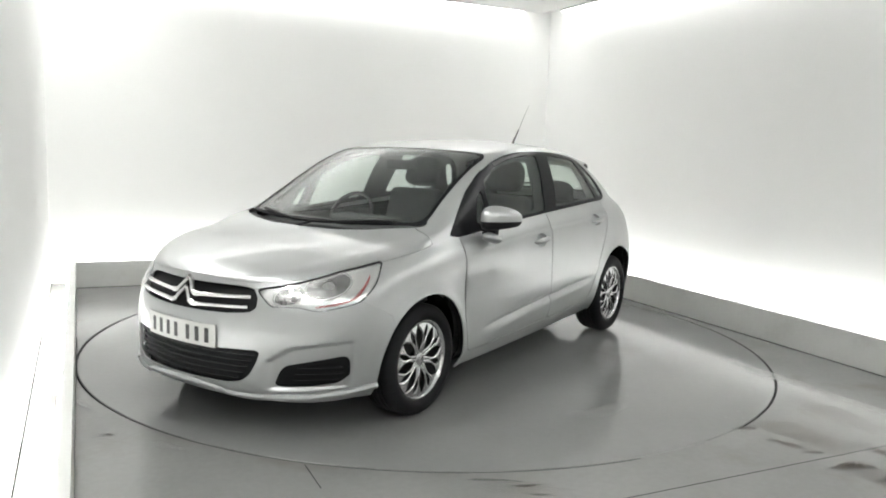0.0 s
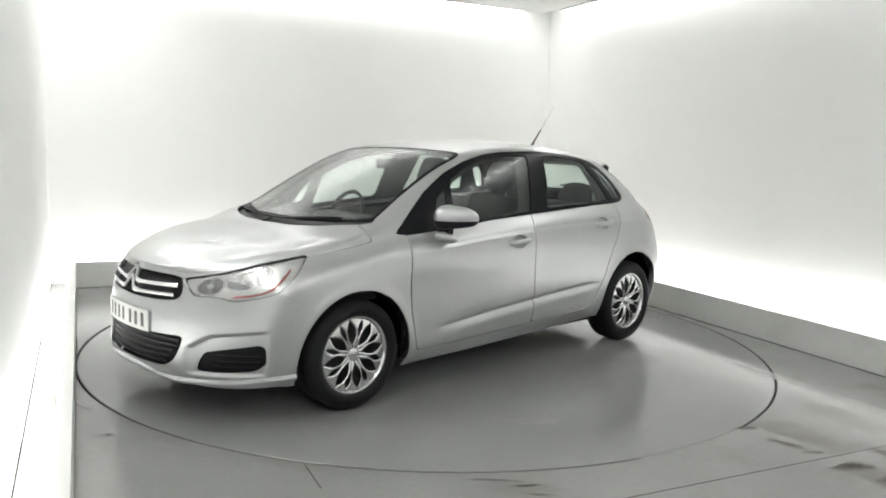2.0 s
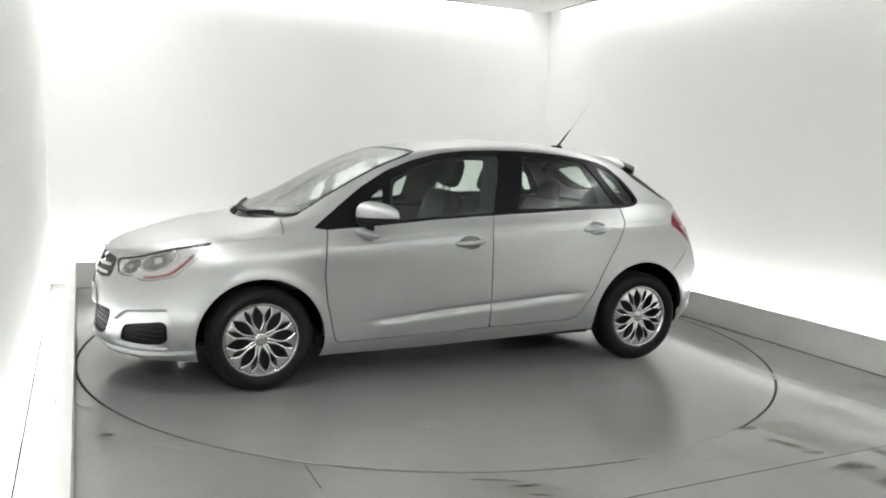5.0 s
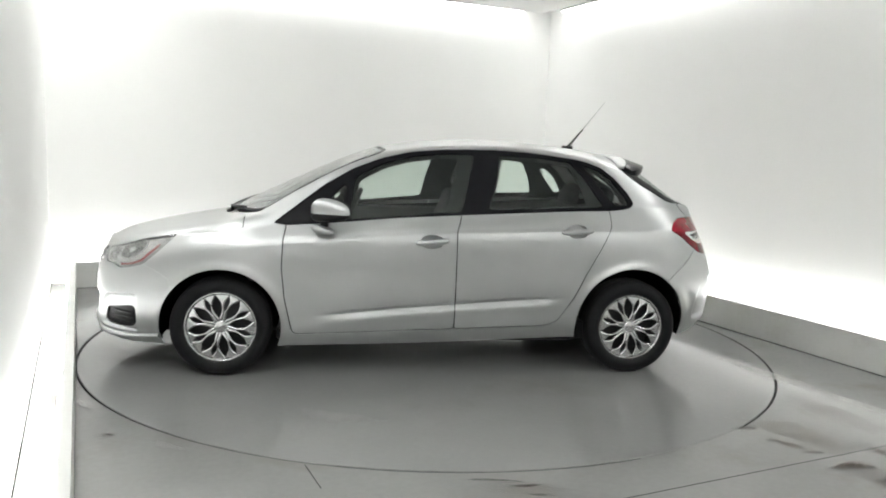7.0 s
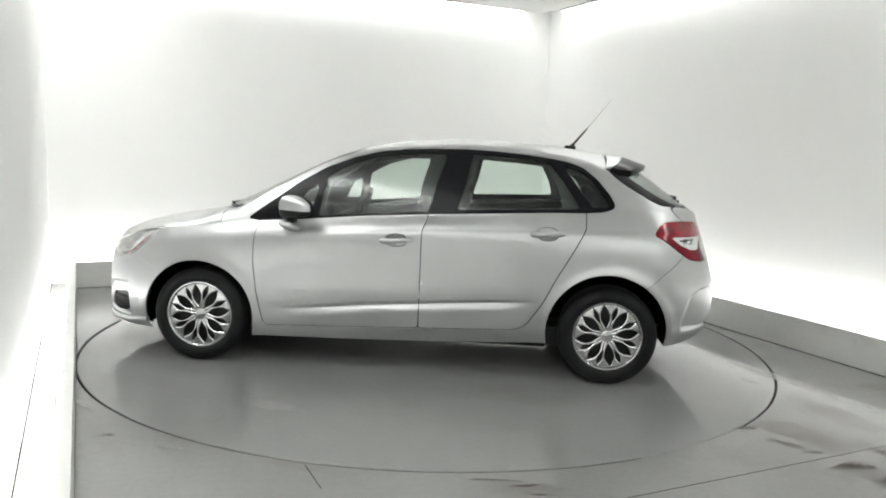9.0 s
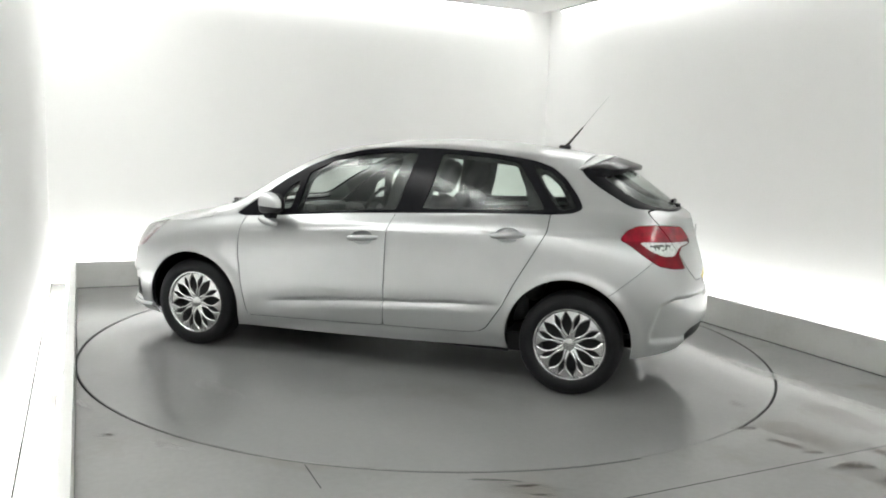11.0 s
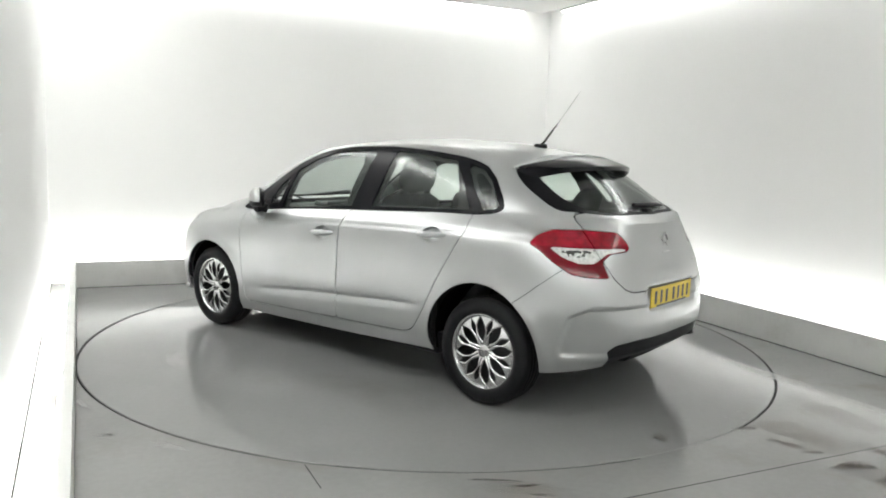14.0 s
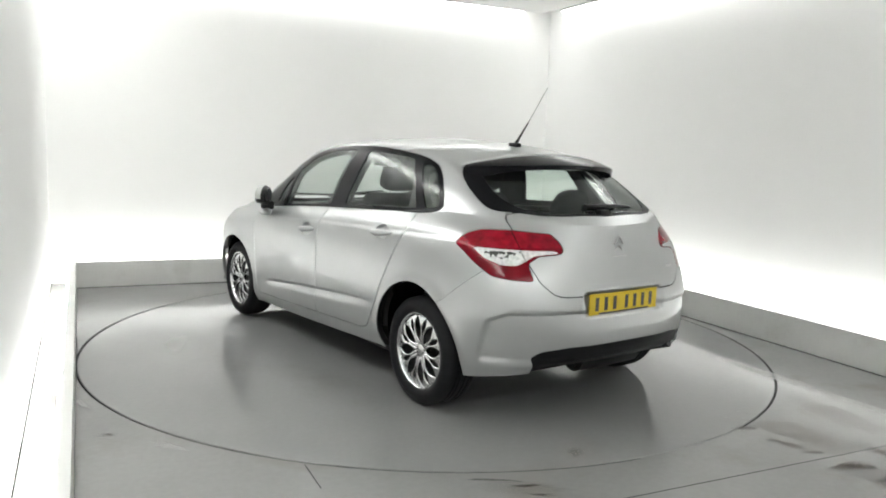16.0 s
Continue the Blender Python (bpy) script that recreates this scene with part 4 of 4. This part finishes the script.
for s in (1,):
    shell = bmesh.new()
    bmesh.ops.create_uvsphere(shell, u_segments=32, v_segments=20, radius=1)
    for q in shell.verts:
        full = max(1 - min(q.co.z, 0) ** 2, .02) ** -.36
        k = Vector([math.copysign(abs(c) ** .82, c) for c in (q.co.x * full, q.co.y * full, q.co.z)])
        fat = 1 - .25 * k.x
        q.co = folded(s, .132 * k.x, (.062 if k.y > 0 else .035) * k.y * fat, ((.072 if k.z > 0 else .058) * k.z) * fat)
    base = shell.copy()
    for bm, keep in ((shell, True), (base, False)):
        bmesh.ops.bisect_plane(bm, geom=bm.verts[:] + bm.edges[:] + bm.faces[:], plane_co=(0, 0, 1.016), plane_no=(0, 0, 1), clear_inner=keep, clear_outer=not keep)
    back = shell.copy()
    for bm, keep in ((shell, True), (back, False)):
        bmesh.ops.bisect_plane(bm, geom=bm.verts[:] + bm.edges[:] + bm.faces[:], plane_co=folded(s, 0, -.004, 0), plane_no=(.58, s * .81, 0), clear_inner=keep, clear_outer=not keep)
    door_mirror = part("door_mirror", shell, PAINT, car, "silver folded door mirror with a black lower half", True)
    part("back_shell", back, BLACK, door_mirror, "black mirror surround", True)
    part("lower_shell", base, BLACK, door_mirror, "black mirror underside", True)
    rim = bmesh.new()
    tube_bm([folded(s, .112 * math.cos(w), -.030, .055 * math.sin(w) + .004) for w in np.linspace(0, 2 * math.pi, 28, endpoint=False)], .010, 6, rim, closed=True)
    part("mirror_rim", rim, BLACK, door_mirror, "black mirror rim", True)
    face = bmesh.new()
    face.faces.new([face.verts.new(folded(s, .106 * math.cos(w), -.037, .050 * math.sin(w) + .004)) for w in np.linspace(0, 2 * math.pi, 28, endpoint=False)])
    part("mirror_glass", face, MIRROR, door_mirror, "mirror glass")
    part("mirror_arm", box_bm(.665, .715, .83, .925, .925, .99, .016, Matrix.Diagonal((1, s, 1, 1))), BLACK, door_mirror, "black mirror arm", True)
    foot = bmesh.new()
    bmesh.ops.create_uvsphere(foot, u_segments=20, v_segments=12, radius=1, matrix=Matrix.Translation((.70, s * .895, .917)) @ pose(0, 0, 0, 0, -14, -10) @ Matrix.Diagonal((.075, .050, .030, 1)))
    part("mirror_foot", foot, PAINT, door_mirror, "silver mirror foot", True)

# chrome chevrons that run out into grille bars
for name, lift in (("upper_chevron", .045), ("lower_chevron", 0)):
    bm = bmesh.new()
    knots = [(-.424, .683), (-.25, .676), (-.085, .668), (-.055, .672), (0, .742), (.055, .672), (.085, .668), (.25, .676), (.424, .683)]
    path = []
    for (y0, z0), (y1, z1) in zip(knots, knots[1:]):
        for u in np.linspace(0, 1, 6, endpoint=False):
            y, z = y0 + (y1 - y0) * u, z0 + (z1 - z0) * u - .035 + lift
            path.append((nose_x(y, min(z, .73)) + .002, y, z))
    thick = [.0098 if abs(p[1]) > .085 else .0140 for p in path]
    tube_bm(path, thick, 8, bm, flat=.9)
    part(name, bm, CHROME, car, "chrome chevron bar across the grille", True)
for k in range(5):
    z = .305 + .029 * k
    w = .36 + .018 * k
    path = [(nose_x(y, z) - .018, y, z) for y in np.linspace(-w, w, 25)]
    part("grille_bar", tube_bm(path, .0065, 6), BLACK, low, smooth=True)

# silver lip along the foot of the front bumper
LIP = [(0, 2.196, .258), (.12, 2.190, .254), (.24, 2.168, .244), (.31, 2.137, .220), (.42, 2.100, .214), (.524, 2.054, .218), (.60, 2.000, .219), (.655, 1.950, .221), (.72, 1.868, .228), (.773, 1.792, .236), (.815, 1.700, .246), (.830, 1.655, .250)]
path = []
for y in np.linspace(-.828, .828, 61):
    a = [np.interp(abs(y), [p[0] for p in LIP], [p[k] for p in LIP]) for k in (1, 2)]
    path.append((float(a[0]) + .006 * (1 - abs(y)), float(y) * 1.006, float(a[1])))
part("front_lip", tube_bm(path, [.017] * len(path), 8), PAINT, car, "silver lip under the front bumper", True)


def bent_plate(surface, out, z0, z1, y0, y1, thick, n=20):
    """A thin sheet that follows the bumper's bow."""
    bm, cols = bmesh.new(), []
    for y in np.linspace(y0, y1, n):
        x = surface(y) + out
        cols.append([bm.verts.new(p) for p in ((x, y, z0), (x, y, z1), (x + thick, y, z1), (x + thick, y, z0))])
    for p, q in zip(cols, cols[1:]):
        for k in range(4):
            bm.faces.new((p[k], p[(k + 1) % 4], q[(k + 1) % 4], q[k]))
    bm.faces.new(cols[0])
    bm.faces.new(cols[-1][::-1])
    return bm


def number_plate(name, surface, out, z, mat, label, half=.27, foot=False):
    """A bent plate with seven plain bars for its characters."""
    flat = float(surface(0)), float(surface(.26))
    bow = lambda y: flat[0] + (flat[1] - flat[0]) * (y / .26) ** 2 * .8
    face = 1 if out > 0 else -1
    plate = part(name, bent_plate(bow, out, z - .056, z + .056, -half, half, .004 * face), mat, car, label)
    for k in range(7):
        y = (-.213 + .067 * k + (.026 if k > 3 else 0)) * half / .27
        part("character_bar", bent_plate(bow, out + .004 * face, z - .036, z + .036, y - .0125, y + .0125, .0015 * face, 3), INK, plate)
    if foot:
        part("dealer_bar", bent_plate(bow, out + .004 * face, z - .054, z - .045, -.20, .20, .0015 * face, 9), INK, plate)


number_plate("front_plate", lambda y: max(nose_x(y, .49), nose_x(y, .44)), .002, .494, PLATE_W, "white front number plate with dark bars", .254)
number_plate("rear_plate", lambda y: min(tail_x(y * .9, .645), tail_x(y * .9, .61)), -.006, .645, PLATE_Y, "yellow rear number plate with dark bars", foot=True)
for dz in (.0, .044):
    bm = bmesh.new()
    tube_bm([(tail_x(0, .94) - .004, y, .905 + dz + (.042 * (1 - abs(y) / .036))) for y in np.linspace(-.036, .036, 7)], .0062, 6, bm)
    part("rear_chevron", bm, BADGE, car, "chrome chevron on the tailgate", True)
part("model_bar", box_bm(tail_x(0, .885) - .004, tail_x(0, .885) + .01, -.05, .05, .880, .886, .002), BADGE, car)
part("model_bar", box_bm(tail_x(.42, .80) - .006, tail_x(.42, .80) + .01, -.46, -.40, .797, .810, .002), BADGE, car)


for y0, y1, lift in ((.54, -.12, .0), (-.06, -.46, .02)):
    bm = bmesh.new()
    path = []
    for u in np.linspace(0, 1, 12):
        y = y0 + (y1 - y0) * u
        x = 1.318 - .22 * (y / .7) ** 2 - lift * u
        path.append((x, y, top_z(x, y) + .010))
    tube_bm(path, .009, 6, bm)
    if lift == 0:
        tube_bm([path[6], (path[6][0] + .03, path[6][1] - .12, path[6][2] - .004), (path[6][0] + .04, path[6][1] - .26, top_z(path[6][0] + .04, path[6][1] - .26) - .02)], [.006, .007, .010], 6, bm)
    part("windscreen_wiper", bm, BLACK, car, "black wiper arm and blade", True)
bm = bmesh.new()
tube_bm([(x, y, top_z(x, y) + .012) for x, y in ((-1.80, -.25), (-1.805, -.12), (-1.81, 0), (-1.80, .12))], [.008, .011, .016, .012], 8, bm)
box_bm(-1.85, -1.80, -.04, .04, 1.085, 1.125, .012, bm=bm)
part("rear_wiper", bm, BLACK, car, "black rear wiper", True)
bm = bmesh.new()
box_bm(-1.11, -1.03, -.022, .022, 1.445, 1.478, .012, bm=bm)
tube_bm([(-1.075, 0, 1.468), (-1.10, 0, 1.497), (-1.185, 0, 1.603)], [.013, .008, .0045], 8, bm)
aerial = part("aerial", bm, BLACK, car, "black roof aerial with a thin mast", True)
part("mast", tube_bm([(-1.185, 0, 1.603), (-1.34, 0, 1.805)], [.0022, .0012], 6), COVER, aerial, "thin grey mast")

# roof spoiler over the rear window: body-coloured top, black lip and underside
bm, skin_bm = bmesh.new(), bmesh.new()
cols, tops = [], []
for u in np.linspace(-1, 1, 33):
    y = .565 * u
    slim = 1 + 1.2 * abs(u) ** 5
    tip = -1.588 + .18 * abs(u) ** 2.2 + .05 * abs(u) ** 12
    lead = -1.262 - .05 * (1 - u * u)
    zt = top_z(lead, y) + .004
    ze = 1.366 - .035 * abs(u) ** 2.5
    mid, zm = lead * .5 + tip * .5, zt * .5 + ze * .5 + .016
    cols.append([bm.verts.new(p) for p in ((lead, y, zt - .004), (mid, y, zm - .004), (tip + .012, y, ze - .002), (tip, y, ze - .010), (tip + .006, y, ze - .010 - .024 * slim), (mid, y, min(zt, ze) - .010 - .034 * slim), (lead, y, zt - .055))])
    back, zb = lead * .62 + tip * .38, zt * .62 + ze * .38 + .016
    tops.append([skin_bm.verts.new(p) for p in ((lead, y, zt), (lead * .8 + back * .2, y, zt * .8 + zb * .2 + .006), (back, y, zb), (back, y, zb - .016), (lead, y, zt - .012))])
for made, rows in ((bm, cols), (skin_bm, tops)):
    n = len(rows[0])
    for a, b in zip(rows, rows[1:]):
        for k in range(n):
            made.faces.new((a[k], a[(k + 1) % n], b[(k + 1) % n], b[k]))
    made.faces.new(rows[0])
    made.faces.new(rows[-1][::-1])
spoiler = part("spoiler", bm, GLOSS, car, "dark roof spoiler over the rear window", True)
part("spoiler_top", skin_bm, PAINT, spoiler, "silver spoiler top", True)

# ---- cabin ----
def rounded(name, x0, x1, y0, y1, z0, z1, bevel, mat, parent, m=None, label=""):
    return part(name, box_bm(x0, x1, y0, y1, z0, z1, bevel, m, segments=4), mat, parent, label, True)


def pillow(name, x0, x1, y0, y1, z0, z1, mat, parent, m, label, square=.55):
    """A stuffed cushion: a ball swollen towards a box."""
    bm = bmesh.new()
    bmesh.ops.create_uvsphere(bm, u_segments=28, v_segments=18, radius=1)
    for q in bm.verts:
        k = [math.copysign(abs(c) ** square, c) for c in q.co]
        q.co = ((x0 + x1) / 2 + (x1 - x0) / 2 * k[0], (y0 + y1) / 2 + (y1 - y0) / 2 * k[1] * (1 - .10 * k[2]), (z0 + z1) / 2 + (z1 - z0) / 2 * k[2])
    bm.transform(m)
    return part(name, bm, mat, parent, label, True)


for y in (.37, -.37):
    lean = Matrix.Translation((-.10, y, .52)) @ pose(0, 0, 0, 0, -20)
    seat = rounded("front_seat", -.12, .40, y - .25, y + .25, .36, .54, .06, FABRIC, car, None, "charcoal fabric front seat")
    rounded("backrest", -.07, .07, -.24, .24, -.05, .62, .06, FABRIC, seat, lean, "charcoal seat back")
    pillow("headrest", -.05, .065, -.145, .145, .65, .88, FABRIC, seat, lean, "charcoal headrest")
    posts = bmesh.new()
    for d in (-.06, .06):
        tube_bm([lean @ Vector((0, d, .58)), lean @ Vector((0, d, .70))], .007, 8, posts)
    part("headrest_posts", posts, CHROME, seat, smooth=True)
bench = rounded("rear_bench", -.98, -.50, -.62, .62, .36, .56, .06, FABRIC, car, None, "charcoal fabric rear bench")
lean = Matrix.Translation((-1.0, 0, .55)) @ pose(0, 0, 0, 0, -22)
rounded("bench_back", -.07, .07, -.60, .60, -.05, .52, .06, FABRIC, bench, lean)
for y in (.36, -.36):
    pillow("rear_headrest", -.06, .05, y - .15, y + .15, .47, .69, FABRIC, bench, lean, "charcoal rear headrest", .7)
rounded("parcel_shelf", -1.70, -1.22, -.56, .56, .98, 1.005, .01, DASH, car, None, "dark rear parcel shelf")
dash = rounded("dashboard", .72, 1.18, -.70, .70, .55, .945, .07, DASH, car, pose(0, 0, 0), "dark grey dashboard")
rounded("binnacle", .68, .86, -.25, .25, .90, .985, .03, DASH, dash)
for s in (1, -1):
    rounded("door_card", -.88, .92, s * .775 - .03, s * .775 + .03, .35, .945, .02, DASH, car, None, "dark door trim")
tilt = Matrix.Translation((.50, -.37, .93)) @ pose(0, 0, 0, 0, 0, 90) @ pose(0, 0, 0, -25)
wheel_bm = tube_bm([tilt @ Vector((.18 * math.cos(w), 0, .18 * math.sin(w))) for w in np.linspace(0, 2 * math.pi, 32, endpoint=False)], .015, 8, closed=True)
for w in (0, math.pi, -math.pi / 2):
    tube_bm([tilt @ Vector((.03 * math.cos(w), 0, .03 * math.sin(w))), tilt @ Vector((.17 * math.cos(w), 0, .17 * math.sin(w)))], .014, 6, wheel_bm)
tube_bm([tilt @ Vector((0, -.02, 0)), tilt @ Vector((0, .03, 0))], [.055, .06], 20, wheel_bm)
steering = part("steering_wheel", wheel_bm, BLACK, car, "black steering wheel", True)
part("steering_column", tube_bm([(.52, -.37, .92), (.78, -.37, .82)], .035, 10), DASH, steering, smooth=True)
rounded("rear_view_mirror", .40, .43, -.12, .12, 1.275, 1.34, .012, BLACK, car, None, "black inside mirror")


# ---- joints and grime ----
SPOTS = ((1.70, -1.75, .10, .022, 15), (1.84, -1.96, .12, .030, -40), (1.93, -2.06, .07, .02, 10), (.30, -2.49, .09, .016, 0), (.43, -2.54, .07, .014, 15), (.50, -2.62, .08, .016, -10),
         (2.02, -2.22, .20, .035, 20), (2.22, -2.36, .24, .06, 25), (2.42, -2.46, .2, .05, 30), (-1.54, -2.11, .035, .018, 0), (2.30, -2.05, .16, .05, -60), (2.55, -2.60, .22, .05, 20), (1.55, -2.75, .16, .03, -5))
for k, (x, y, rx, ry, turn) in enumerate(SPOTS):
    flat_patch("floor_stain", x, y, rx, ry, turn, DIRT, "small brown grime stain on the resin floor", k)
for k, (x, y, rx, ry, turn) in enumerate(((-2.02, -1.42, .10, .03, -50), (-1.88, -1.66, .12, .025, -45), (-1.2, -2.22, .16, .02, -25), (2.30, -.75, .55, .07, -64), (2.62, -1.35, .45, .05, -60))):
    flat_patch("floor_scuff", x, y, rx, ry, turn, SCUFF, "pale worn scuff on the resin floor", 40 + k)
for k, (x, y, rx, ry, turn) in enumerate(((1.98, -1.82, .42, .16, -50), (2.15, -2.38, .34, .12, -40), (.42, -2.56, .24, .07, -12), (2.35, -1.5, .35, .12, -62), (-1.56, -2.12, .09, .05, 0), (-2.0, -1.62, .3, .06, -52))):
    flat_patch("floor_wear", x, y, rx, ry, turn, WEAR, "faint brown wear on the resin floor", 60 + k)
flat_patch("disc_stain", 1.79, 1.40, .09, .035, 20, WEAR, "faint grime mark", 77, turntable)
flat_patch("disc_scuff", .95, -1.55, .35, .05, 30, SCUFF, "pale worn scuff", 78, turntable)
room_box("floor_joint", -1.4855, -1.482, -2.20, -1.95, 0, .0012, GAP, "thin dark joint line in the resin floor", "joint")


def motions():
    """The turntable carries the car round once past the lens."""
    turn = ((0, 235.10), (.5, 232.91), (1, 229.78), (1.5, 226.34), (2, 222.73), (2.5, 219.33), (3, 215.72), (3.5, 212.25), (4, 208.70), (5.25, 199.95), (6.5, 191.16), (7, 187.68),
            (7.5, 184.31), (8, 180.95), (8.5, 177.60), (9, 174.25), (10.25, 165.75), (11.5, 157.16), (12, 153.81), (12.5, 150.42), (13, 146.95), (13.5, 143.46), (14, 139.29), (14.5, 136.32),
            (15, 132.74), (15.5, 129.32), (16, 125.75))
    walk(turntable, [(t, pose(0, 0, 0, 0, 0, a - 235.1)) for t, a in turn])
    walk(car, [(t, pose(0, 0, 0, 0, 0, a) @ pose(.103, .088, 0)) for t, a in turn])


motions()
